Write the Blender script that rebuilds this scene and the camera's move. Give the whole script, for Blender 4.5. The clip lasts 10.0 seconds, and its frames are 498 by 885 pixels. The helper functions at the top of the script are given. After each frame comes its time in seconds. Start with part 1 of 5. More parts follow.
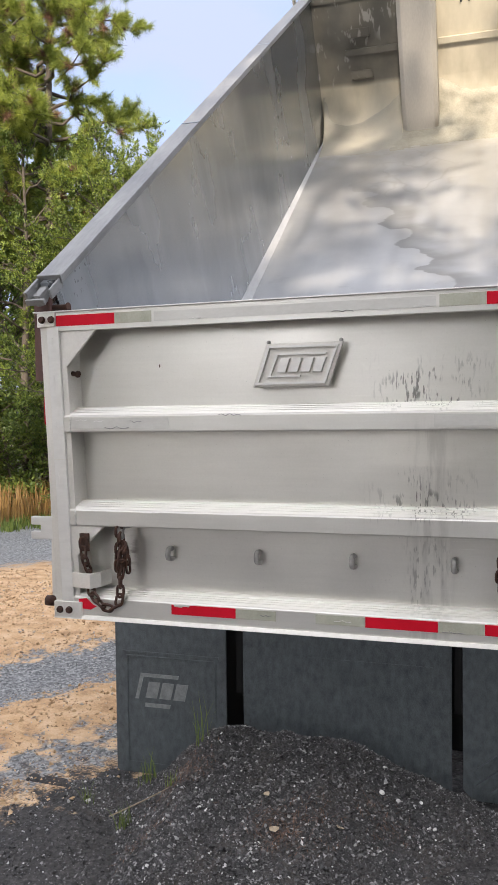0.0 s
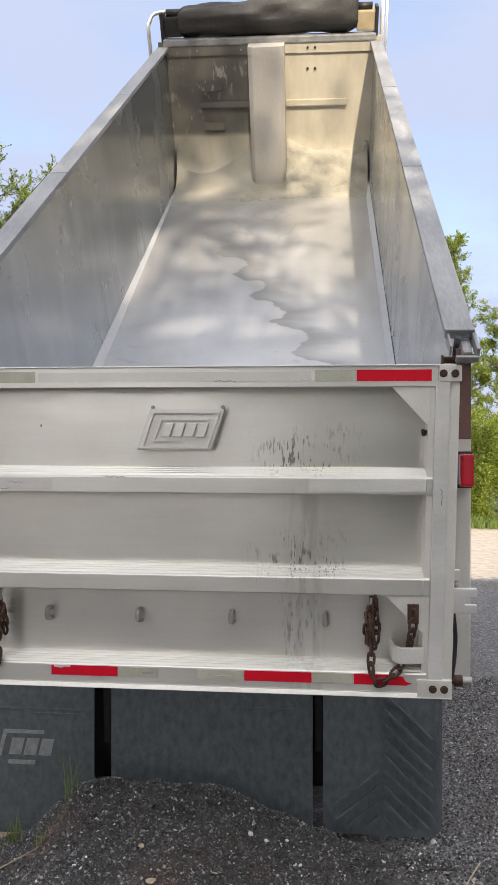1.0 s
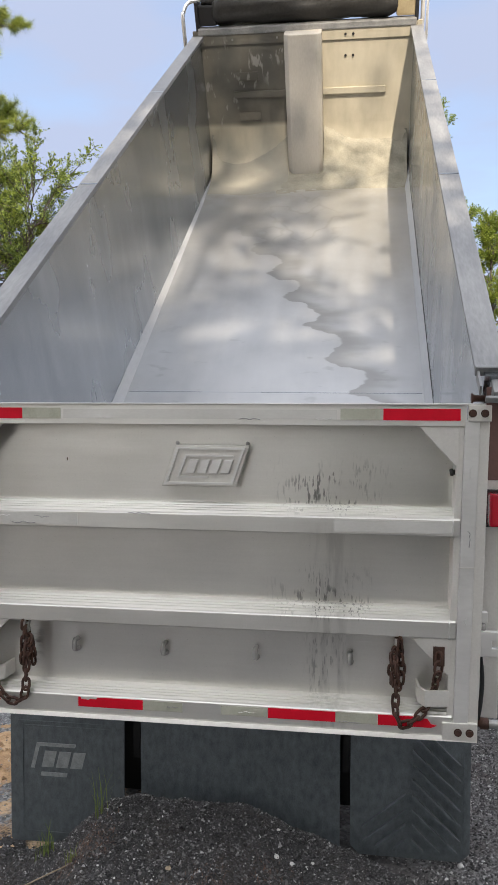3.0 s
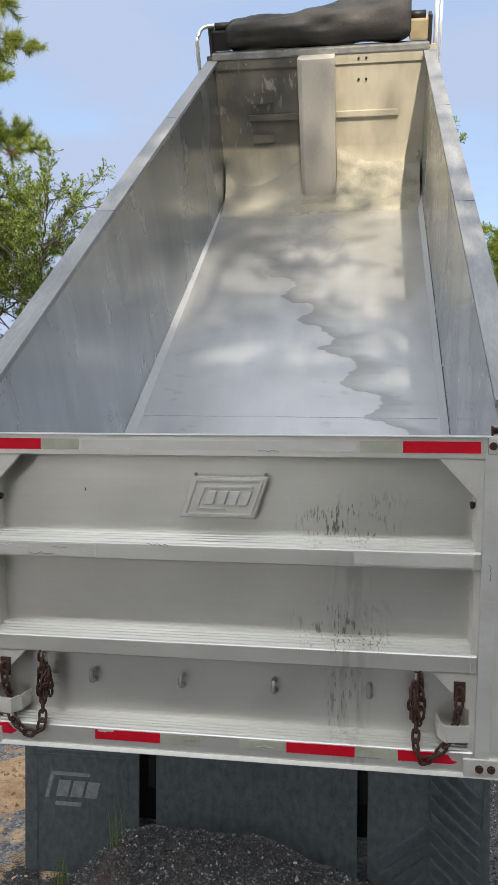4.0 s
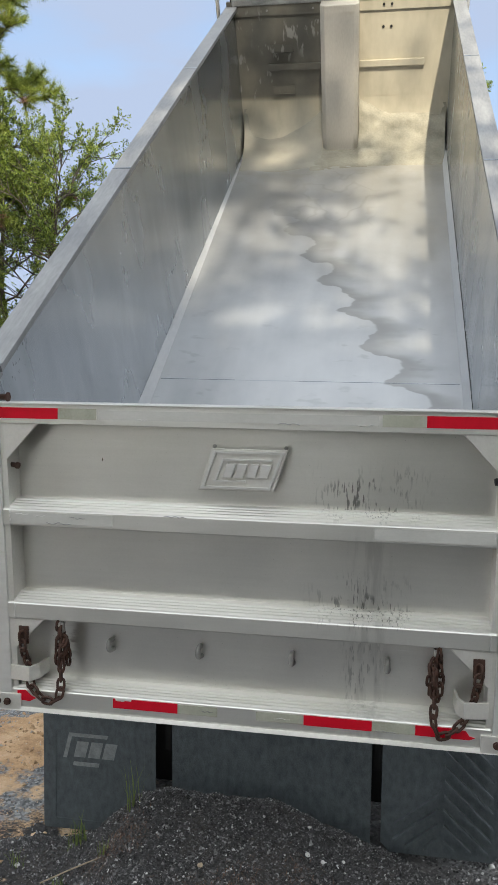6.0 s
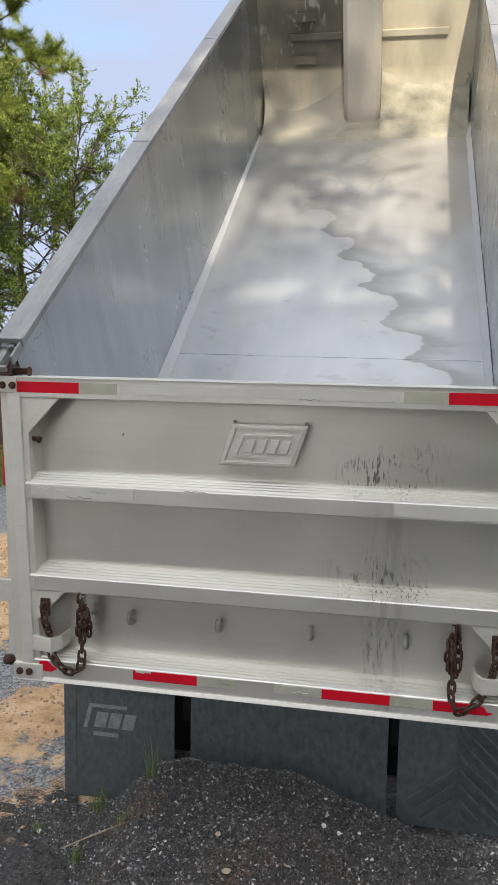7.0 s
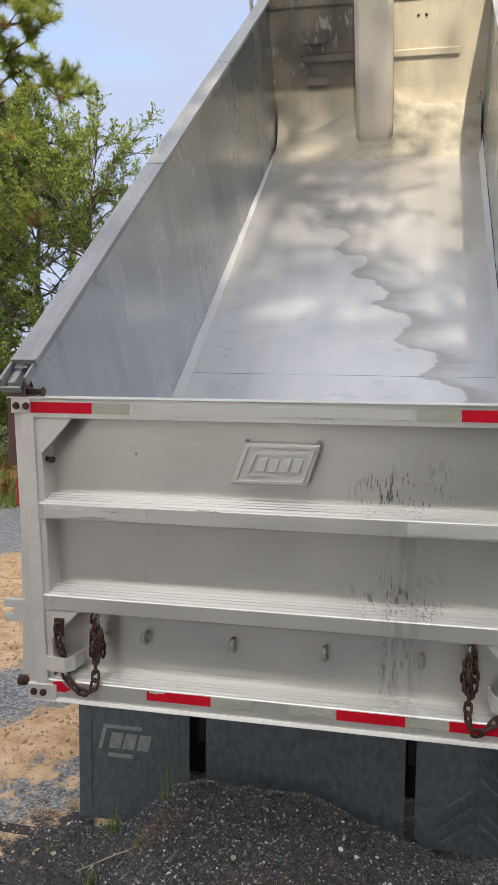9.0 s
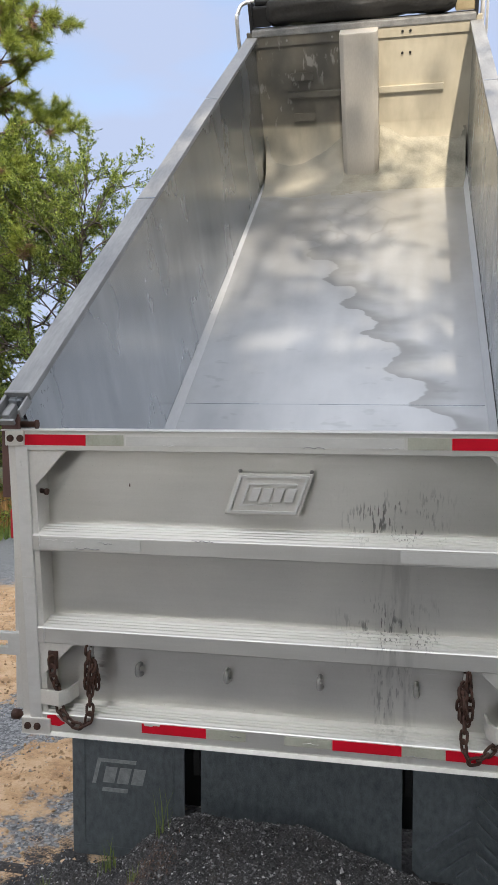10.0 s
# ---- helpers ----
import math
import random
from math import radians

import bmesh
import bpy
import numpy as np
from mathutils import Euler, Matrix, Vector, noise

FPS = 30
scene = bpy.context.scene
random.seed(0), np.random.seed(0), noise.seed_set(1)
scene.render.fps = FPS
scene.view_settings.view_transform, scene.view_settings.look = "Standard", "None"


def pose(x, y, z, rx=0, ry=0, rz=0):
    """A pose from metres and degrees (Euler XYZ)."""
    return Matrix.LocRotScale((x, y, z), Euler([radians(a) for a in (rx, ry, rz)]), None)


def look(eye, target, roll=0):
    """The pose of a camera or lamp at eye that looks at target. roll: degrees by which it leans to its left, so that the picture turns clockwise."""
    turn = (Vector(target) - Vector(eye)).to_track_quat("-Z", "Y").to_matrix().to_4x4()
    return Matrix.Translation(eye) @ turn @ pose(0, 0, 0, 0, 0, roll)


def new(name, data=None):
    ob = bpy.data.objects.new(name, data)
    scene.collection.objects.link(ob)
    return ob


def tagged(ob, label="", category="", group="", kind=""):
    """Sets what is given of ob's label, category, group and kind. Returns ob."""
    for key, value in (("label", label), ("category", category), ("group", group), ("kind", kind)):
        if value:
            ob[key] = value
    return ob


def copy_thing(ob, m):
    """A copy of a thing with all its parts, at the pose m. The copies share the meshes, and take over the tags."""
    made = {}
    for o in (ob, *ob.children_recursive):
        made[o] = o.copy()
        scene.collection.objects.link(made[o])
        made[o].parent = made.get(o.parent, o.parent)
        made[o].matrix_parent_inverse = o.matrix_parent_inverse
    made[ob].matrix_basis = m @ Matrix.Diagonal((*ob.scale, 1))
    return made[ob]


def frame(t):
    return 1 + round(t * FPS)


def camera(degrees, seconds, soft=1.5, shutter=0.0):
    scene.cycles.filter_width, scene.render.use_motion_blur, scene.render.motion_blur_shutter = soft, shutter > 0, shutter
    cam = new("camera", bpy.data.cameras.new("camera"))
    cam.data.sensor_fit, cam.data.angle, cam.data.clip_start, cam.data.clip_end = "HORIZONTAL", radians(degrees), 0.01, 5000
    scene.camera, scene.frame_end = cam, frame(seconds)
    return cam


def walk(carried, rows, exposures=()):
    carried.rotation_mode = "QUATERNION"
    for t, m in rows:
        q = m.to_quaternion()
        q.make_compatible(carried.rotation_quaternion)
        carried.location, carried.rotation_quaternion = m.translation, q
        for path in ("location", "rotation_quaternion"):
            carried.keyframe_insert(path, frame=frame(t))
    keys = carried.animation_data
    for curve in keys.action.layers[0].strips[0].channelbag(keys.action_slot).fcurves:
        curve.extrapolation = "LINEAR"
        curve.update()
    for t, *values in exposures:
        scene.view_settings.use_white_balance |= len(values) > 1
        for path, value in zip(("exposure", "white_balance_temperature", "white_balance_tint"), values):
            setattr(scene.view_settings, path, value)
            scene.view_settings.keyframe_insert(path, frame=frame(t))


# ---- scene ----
cam = camera(34.6, 10.0)
PATH = [
    (0, (0.831, -3.13, 0.843), (0.223, -1.226, 0.777), -0.7),
    (0.5, (0.744, -3.276, 0.95), (0.394, -1.309, 0.864), 0.0),
    (1, (0.655, -3.325, 1.015), (0.457, -1.334, 1.004), 0.1),
    (1.5, (0.645, -3.302, 1.074), (0.48, -1.309, 1.017), 0.2),
    (2, (0.677, -3.307, 1.181), (0.472, -1.322, 1.057), 0.7),
    (2.5, (0.708, -3.284, 1.238), (0.441, -1.306, 1.108), 0.4),
    (3, (0.719, -3.278, 1.296), (0.419, -1.302, 1.211), 0.2),
    (4.5, (0.656, -3.262, 1.383), (0.327, -1.29, 1.336), 0.4),
    (5, (0.649, -3.227, 1.407), (0.314, -1.257, 1.328), 0.5),
    (5.5, (0.65, -3.21, 1.443), (0.306, -1.244, 1.317), 0.6),
    (7, (0.632, -3.214, 1.441), (0.235, -1.267, 1.216), 1.0),
    (7.5, (0.637, -3.198, 1.439), (0.215, -1.259, 1.193), 1.0),
    (8, (0.633, -3.196, 1.433), (0.192, -1.261, 1.187), 0.9),
    (8.5, (0.628, -3.192, 1.433), (0.184, -1.254, 1.213), 0.7),
    (9, (0.65, -3.207, 1.445), (0.21, -1.264, 1.264), 0.5),
    (9.5, (0.649, -3.222, 1.449), (0.223, -1.273, 1.309), 0.2),
    (10, (0.647, -3.237, 1.453), (0.228, -1.284, 1.344), -0.0),
]
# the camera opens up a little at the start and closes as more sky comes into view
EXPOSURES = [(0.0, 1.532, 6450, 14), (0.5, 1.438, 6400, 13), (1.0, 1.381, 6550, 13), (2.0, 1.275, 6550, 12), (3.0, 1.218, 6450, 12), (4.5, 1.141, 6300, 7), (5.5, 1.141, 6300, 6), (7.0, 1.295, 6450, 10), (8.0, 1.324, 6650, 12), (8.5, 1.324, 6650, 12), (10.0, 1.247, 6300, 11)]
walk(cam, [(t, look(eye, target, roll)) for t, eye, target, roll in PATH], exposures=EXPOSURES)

# ---- daylight ----
SUN_ELEV, SUN_TURN = 22.0, 8.0      # the sun stands behind the camera, a little to the right
GROUND = -1.19
world = bpy.data.worlds.new("sky")
scene.world = world
world.use_nodes = True
wn, wl = world.node_tree.nodes, world.node_tree.links
sky = wn.new("ShaderNodeTexSky")
sky.sky_type, sky.sun_disc = "NISHITA", False
sky.sun_elevation, sky.sun_rotation = radians(SUN_ELEV), radians(180 - SUN_TURN)
sky.air_density, sky.dust_density, sky.ozone_density = 1.0, 1.2, 1.5
cloud_co = wn.new("ShaderNodeTexCoord")
cloud_map = wn.new("ShaderNodeMapping")
cloud_map.inputs["Scale"].default_value = (1.0, 1.0, 3.2)
clouds = wn.new("ShaderNodeTexNoise")
clouds.inputs["Scale"].default_value, clouds.inputs["Detail"].default_value = 2.9, 6.0
cloud_ramp = wn.new("ShaderNodeMapRange")
cloud_ramp.inputs["From Min"].default_value, cloud_ramp.inputs["From Max"].default_value = 0.10, 0.47
cloud_ramp.inputs["To Max"].default_value = 0.97
cloud_mix = wn.new("ShaderNodeMix")
cloud_mix.data_type = "RGBA"
# thin cloud scatters most of its light onwards, so it is brightest round the sun
toward = wn.new("ShaderNodeVectorMath")
toward.operation = "DOT_PRODUCT"
toward.inputs[1].default_value = (math.sin(radians(SUN_TURN)) * math.cos(radians(SUN_ELEV)), -math.cos(radians(SUN_TURN)) * math.cos(radians(SUN_ELEV)), math.sin(radians(SUN_ELEV)))
glow = wn.new("ShaderNodeMapRange")
glow.interpolation_type = "SMOOTHSTEP"
glow.inputs["From Min"].default_value, glow.inputs["From Max"].default_value = -0.7, 1.1
cloud_tone = wn.new("ShaderNodeMix")
cloud_tone.data_type = "RGBA"
cloud_tone.inputs["A"].default_value, cloud_tone.inputs["B"].default_value = (2.25, 2.58, 3.4, 1), (10.2, 10.2, 10.2, 1)
wl.new(cloud_co.outputs["Generated"], toward.inputs[0])
wl.new(toward.outputs["Value"], glow.inputs["Value"])
wl.new(glow.outputs[0], cloud_tone.inputs["Factor"])
wl.new(cloud_tone.outputs["Result"], cloud_mix.inputs["B"])
wl.new(cloud_co.outputs["Generated"], cloud_map.inputs["Vector"])
wl.new(cloud_map.outputs[0], clouds.inputs["Vector"])
wl.new(clouds.outputs["Fac"], cloud_ramp.inputs["Value"])
wl.new(cloud_ramp.outputs[0], cloud_mix.inputs["Factor"])
wl.new(sky.outputs[0], cloud_mix.inputs["A"])
wl.new(cloud_mix.outputs["Result"], wn["Background"].inputs["Color"])
wn["Background"].inputs["Strength"].default_value = 0.105

sun_data = bpy.data.lights.new("sun", "SUN")
sun_data.energy, sun_data.angle, sun_data.color = 2.7, radians(0.55), (1.0, 0.87, 0.68)
sun = new("sun", sun_data)
sun_way = Vector((-math.sin(radians(SUN_TURN)) * math.cos(radians(SUN_ELEV)), math.cos(radians(SUN_TURN)) * math.cos(radians(SUN_ELEV)), -math.sin(radians(SUN_ELEV))))
sun.matrix_world = look(Vector((0, 0, 30)) - sun_way * 30, Vector((0, 0, 30)))


# ---- materials ----
def material(name):
    m = bpy.data.materials.new(name)
    m.use_nodes = True
    return m, m.node_tree.nodes, m.node_tree.links, m.node_tree.nodes["Principled BSDF"]


def node(nodes, kind, **values):
    n = nodes.new(kind)
    for key, value in values.items():
        n.inputs[key.replace("_", " ")].default_value = value
    return n


def ramp(nodes, stops):
    r = nodes.new("ShaderNodeValToRGB")
    e = r.color_ramp.elements
    while len(e) < len(stops):
        e.new(0.5)
    for el, (p, c) in zip(e, stops):
        el.position, el.color = p, (*c, 1)
    return r


def mix(nodes, links, fac, a, b, blend="MIX"):
    m = nodes.new("ShaderNodeMix")
    m.data_type, m.blend_type = "RGBA", blend
    for sock, value in ((m.inputs["Factor"], fac), (m.inputs["A"], a), (m.inputs["B"], b)):
        if isinstance(value, tuple):
            sock.default_value = (*value, 1)
        elif isinstance(value, float):
            sock.default_value = value
        else:
            links.new(value, sock)
    return m.outputs["Result"]


def math_node(nodes, links, op, a, b=0.0, c=0.0):
    m = nodes.new("ShaderNodeMath")
    m.operation = op
    for sock, value in zip(m.inputs, (a, b, c)):
        if isinstance(value, (int, float)):
            sock.default_value = value
        else:
            links.new(value, sock)
    return m.outputs[0]


def spread(nodes, links, value, lo, hi, to_lo=0.0, to_hi=1.0, smooth=True):
    r = nodes.new("ShaderNodeMapRange")
    r.interpolation_type = "SMOOTHSTEP" if smooth else "LINEAR"
    for key, v in (("From Min", lo), ("From Max", hi), ("To Min", to_lo), ("To Max", to_hi)):
        r.inputs[key].default_value = v
    links.new(value, r.inputs["Value"])
    return r.outputs[0]


def noise_at(nodes, links, scale, detail=4.0, stretch=(1, 1, 1), rough=0.55):
    co = nodes.new("ShaderNodeTexCoord")
    mp = nodes.new("ShaderNodeMapping")
    mp.inputs["Scale"].default_value = stretch
    n = node(nodes, "ShaderNodeTexNoise", Scale=scale, Detail=detail, Roughness=rough)
    links.new(co.outputs["Object"], mp.inputs["Vector"])
    links.new(mp.outputs[0], n.inputs["Vector"])
    return n.outputs["Fac"]


def bump(nodes, links, bsdf, height, strength=0.2, distance=0.01):
    b = node(nodes, "ShaderNodeBump", Strength=strength, Distance=distance)
    links.new(height, b.inputs["Height"])
    links.new(b.outputs[0], bsdf.inputs["Normal"])


def worn(name, dark, light, metal=0.0, rough=(0.4, 0.6), scale=6.0, grain=120.0, stretch=(1, 1, 1), relief=0.08):
    """A worn surface: cloudy tone at two scales, fine relief."""
    m, n, l, b = material(name)
    big, fine = noise_at(n, l, scale, 5, stretch), noise_at(n, l, grain, 3, stretch)
    tone = math_node(n, l, "ADD", math_node(n, l, "MULTIPLY", big, 0.7), math_node(n, l, "MULTIPLY", fine, 0.3))
    r = ramp(n, [(0.3, dark), (0.7, light)])
    l.new(tone, r.inputs[0])
    l.new(r.outputs[0], b.inputs["Base Color"])
    b.inputs["Metallic"].default_value = metal
    l.new(spread(n, l, big, 0.3, 0.7, *rough), b.inputs["Roughness"])
    bump(n, l, b, fine, relief, 0.004)
    return m


ALU = worn("weathered_aluminium", (0.60, 0.58, 0.545), (0.76, 0.74, 0.70), 0.6, (0.42, 0.55), 3.0, 90.0, (1, 1, 1))
ALU_BRIGHT = worn("scuffed_aluminium", (0.62, 0.61, 0.59), (0.78, 0.77, 0.75), 0.6, (0.35, 0.5), 5.0, 60.0, (0.35, 1, 1))


def side_sheet():
    """Dull grey side sheet: smoky patches that change its gloss, streaks of reflected light in its colour, sparse dark
    specks.
    """
    m, n, l, b = material("dull_side_aluminium")
    smoke, wide, fine = noise_at(n, l, 1.9, 5, (1, 0.8, 0.45)), noise_at(n, l, 0.7, 3), noise_at(n, l, 70.0, 3, (1, 1, 0.5))
    # long streaks that paint blurred reflections of light into the base colour
    light_streaks = noise_at(n, l, 6.0, 4, (1, 1.0, 0.16))
    r = ramp(n, [(0.34, (0.22, 0.243, 0.268)), (0.66, (0.47, 0.497, 0.530))])
    l.new(math_node(n, l, "ADD", math_node(n, l, "MULTIPLY", smoke, 0.42), math_node(n, l, "ADD", math_node(n, l, "MULTIPLY", wide, 0.28), math_node(n, l, "MULTIPLY", light_streaks, 0.3))), r.inputs[0])
    co = n.new("ShaderNodeTexCoord")
    pos = n.new("ShaderNodeSeparateXYZ")
    l.new(co.outputs["Object"], pos.inputs[0])
    # tar specks thrown up under the rail
    speck = math_node(n, l, "MULTIPLY", spread(n, l, noise_at(n, l, 60.0, 2, (1, 1, 0.7)), 0.63, 0.68), spread(n, l, noise_at(n, l, 1.6, 2), 0.45, 0.55))
    speck = math_node(n, l, "MULTIPLY", speck, spread(n, l, pos.outputs[2], -0.30, -0.08))
    l.new(mix(n, l, math_node(n, l, "MULTIPLY", speck, 0.7), r.outputs[0], (0.09, 0.09, 0.09)), b.inputs["Base Color"])
    b.inputs["Metallic"].default_value = 0.86
    l.new(spread(n, l, smoke, 0.35, 0.65, 0.17, 0.31), b.inputs["Roughness"])
    bump(n, l, b, fine, 0.03, 0.003)
    return m


ALU_SIDE = side_sheet()
ALU_RAIL = worn("scraped_rail_aluminium", (0.17, 0.172, 0.175), (0.35, 0.352, 0.352), 0.35, (0.45, 0.65), 9.0, 70.0, (1.0, 0.22, 1), 0.4)
STRIP = worn("bright_strip", (0.46, 0.475, 0.50), (0.60, 0.615, 0.64), 0.2, (0.42, 0.58), 3.0, 50.0, (1, 0.3, 1))
RUBBER = worn("dusty_rubber", (0.042, 0.050, 0.057), (0.128, 0.148, 0.161), 0.0, (0.55, 0.8), 30.0, 190.0, (1, 1, 0.6), 0.6)
BLACK = worn("black_paint", (0.008, 0.008, 0.009), (0.02, 0.02, 0.021), 0.0, (0.5, 0.7))
RUST = worn("rusty_steel", (0.028, 0.014, 0.011), (0.095, 0.045, 0.03), 0.3, (0.6, 0.85), 25.0, 160.0, (1, 1, 1), 0.4)
BROWN = worn("brown_primer", (0.075, 0.036, 0.031), (0.135, 0.066, 0.054), 0.0, (0.5, 0.7), 8.0, 90.0)
STEEL = worn("grey_steel", (0.24, 0.235, 0.225), (0.42, 0.41, 0.395), 0.45, (0.35, 0.5), 15.0, 100.0)
CHROME = worn("bright_tube", (0.66, 0.66, 0.66), (0.8, 0.8, 0.8), 0.6, (0.3, 0.4), 8.0, 60.0)
VINYL = worn("black_vinyl", (0.008, 0.008, 0.009), (0.046, 0.044, 0.041), 0.0, (0.55, 0.75), 5.0, 40.0, (1, 1, 1), 0.5)
TAN = worn("tan_housing", (0.28, 0.22, 0.13), (0.42, 0.35, 0.22), 0.1, (0.5, 0.7), 8.0, 60.0)
RED = worn("red_reflective_tape", (0.46, 0.002, 0.012), (0.62, 0.004, 0.024), 0.0, (0.5, 0.65), 10.0, 300.0)
RED.node_tree.nodes["Principled BSDF"].inputs["Specular IOR Level"].default_value = 0.2
PALE_TAPE = worn("worn_silver_tape", (0.33, 0.33, 0.26), (0.48, 0.48, 0.40), 0.2, (0.4, 0.6), 12.0, 120.0)
LIGHT_TAPE = worn("light_tape", (0.52, 0.51, 0.48), (0.64, 0.63, 0.60), 0.25, (0.4, 0.55), 6.0, 120.0, (0.4, 1, 1))
MARK = worn("faded_grey_mark", (0.15, 0.16, 0.165), (0.31, 0.325, 0.33), 0.0, (0.6, 0.8), 30.0, 160.0)
BARK = worn("bark", (0.035, 0.029, 0.024), (0.115, 0.095, 0.078), 0.0, (0.8, 0.95), 6.0, 30.0, (1, 1, 0.3), 0.6)
TYRE = worn("tyre_rubber", (0.012, 0.012, 0.013), (0.03, 0.03, 0.03), 0.0, (0.7, 0.85))

# red lens of the tail lamps
LENS, _n, _l, _b = material("red_lens")
_b.inputs["Base Color"].default_value = (0.45, 0.006, 0.022, 1)
_b.inputs["Roughness"].default_value = 0.18
_w = _n.new("ShaderNodeTexWave")
_w.inputs["Scale"].default_value = 30.0
bump(_n, _l, _b, _w.outputs["Fac"], 0.25, 0.003)


def gate_skin(name, metal, rough, tone=1.0):
    """Pale oxidised aluminium sheet with dark runs of dried dirt on one side."""
    m, n, l, b = material(name)
    big, fine = noise_at(n, l, 2.2, 5), noise_at(n, l, 110.0, 3)
    r = ramp(n, [(0.3, (0.76 * tone, 0.745 * tone, 0.705 * tone)), (0.7, (0.90 * tone, 0.882 * tone, 0.84 * tone))])
    brushed = noise_at(n, l, 60.0, 4, (0.06, 1, 1))
    l.new(math_node(n, l, "ADD", math_node(n, l, "MULTIPLY", big, 0.6), math_node(n, l, "ADD", math_node(n, l, "MULTIPLY", fine, 0.18), math_node(n, l, "MULTIPLY", brushed, 0.22))), r.inputs[0])
    geo = n.new("ShaderNodeNewGeometry")
    pos = n.new("ShaderNodeSeparateXYZ")
    l.new(geo.outputs["Position"], pos.inputs[0])
    runs = noise_at(n, l, 90.0, 2, (1.0, 1.0, 0.2))
    side = math_node(n, l, "MULTIPLY", spread(n, l, pos.outputs[0], 0.25, 0.5), spread(n, l, pos.outputs[0], 0.85, 0.6))
    patch = noise_at(n, l, 7.0, 2)
    lines = spread(n, l, runs, 0.53, 0.64)
    z = pos.outputs[2]
    upper = math_node(n, l, "MULTIPLY", spread(n, l, z, 1.12, 1.0), spread(n, l, z, 0.84, 0.90))
    mid = math_node(n, l, "MULTIPLY", spread(n, l, z, 0.66, 0.50), spread(n, l, z, 0.40, 0.46))
    lower = math_node(n, l, "MULTIPLY", math_node(n, l, "MULTIPLY", spread(n, l, z, 0.42, 0.28), spread(n, l, z, 0.05, 0.1, 0.0, 0.55)), math_node(n, l, "MULTIPLY", spread(n, l, pos.outputs[0], 0.42, 0.5), spread(n, l, pos.outputs[0], 0.66, 0.56)))
    bands = math_node(n, l, "ADD", math_node(n, l, "ADD", upper, mid), lower)
    dirt = math_node(n, l, "MULTIPLY", math_node(n, l, "MULTIPLY", side, lines), math_node(n, l, "MULTIPLY", bands, spread(n, l, patch, 0.42, 0.56)))
    # one long grey stain that ran down over the ribs
    smear = math_node(n, l, "MULTIPLY", spread(n, l, pos.outputs[0], 0.44, 0.53), spread(n, l, pos.outputs[0], 0.68, 0.58))
    smear = math_node(n, l, "MULTIPLY", smear, math_node(n, l, "MULTIPLY", spread(n, l, z, 0.86, 0.74), spread(n, l, noise_at(n, l, 30.0, 4, (1.0, 1.0, 0.12)), 0.40, 0.62)))
    stained = mix(n, l, math_node(n, l, "MULTIPLY", smear, 0.26), r.outputs[0], (0.22, 0.215, 0.20))
    rx = math_node(n, l, "ABSOLUTE", math_node(n, l, "ADD", pos.outputs[0], 0.778))
    rz = math_node(n, l, "ABSOLUTE", math_node(n, l, "SUBTRACT", z, 0.215))
    rusty = math_node(n, l, "MULTIPLY", spread(n, l, rx, 0.055, 0.01), spread(n, l, rz, 0.15, 0.02))
    rusty = math_node(n, l, "MULTIPLY", rusty, spread(n, l, noise_at(n, l, 28.0, 4, (0.4, 1.0, 1.0)), 0.42, 0.66))
    stained = mix(n, l, math_node(n, l, "MULTIPLY", rusty, 0.75), stained, (0.09, 0.045, 0.035))
    c = mix(n, l, math_node(n, l, "MULTIPLY", dirt, 0.8), stained, (0.13, 0.13, 0.125))
    speck = spread(n, l, noise_at(n, l, 150.0, 2), 0.72, 0.77)
    c = mix(n, l, math_node(n, l, "MULTIPLY", speck, 0.35), c, (0.2, 0.195, 0.18))
    scratch = math_node(n, l, "MULTIPLY", spread(n, l, noise_at(n, l, 130.0, 3, (0.04, 1, 1)), 0.64, 0.70), spread(n, l, noise_at(n, l, 3.0, 3), 0.5, 0.62))
    c = mix(n, l, math_node(n, l, "MULTIPLY", scratch, 0.35), c, (0.9, 0.89, 0.87))
    l.new(c, b.inputs["Base Color"])
    b.inputs["Metallic"].default_value = metal
    l.new(spread(n, l, big, 0.3, 0.7, *rough), b.inputs["Roughness"])
    bump(n, l, b, math_node(n, l, "ADD", math_node(n, l, "MULTIPLY", fine, 0.012), math_node(n, l, "ADD", noise_at(n, l, 2.6, 2, (1, 1, 1.6)), math_node(n, l, "MULTIPLY", scratch, 0.02))), 0.18, 0.022)
    return m


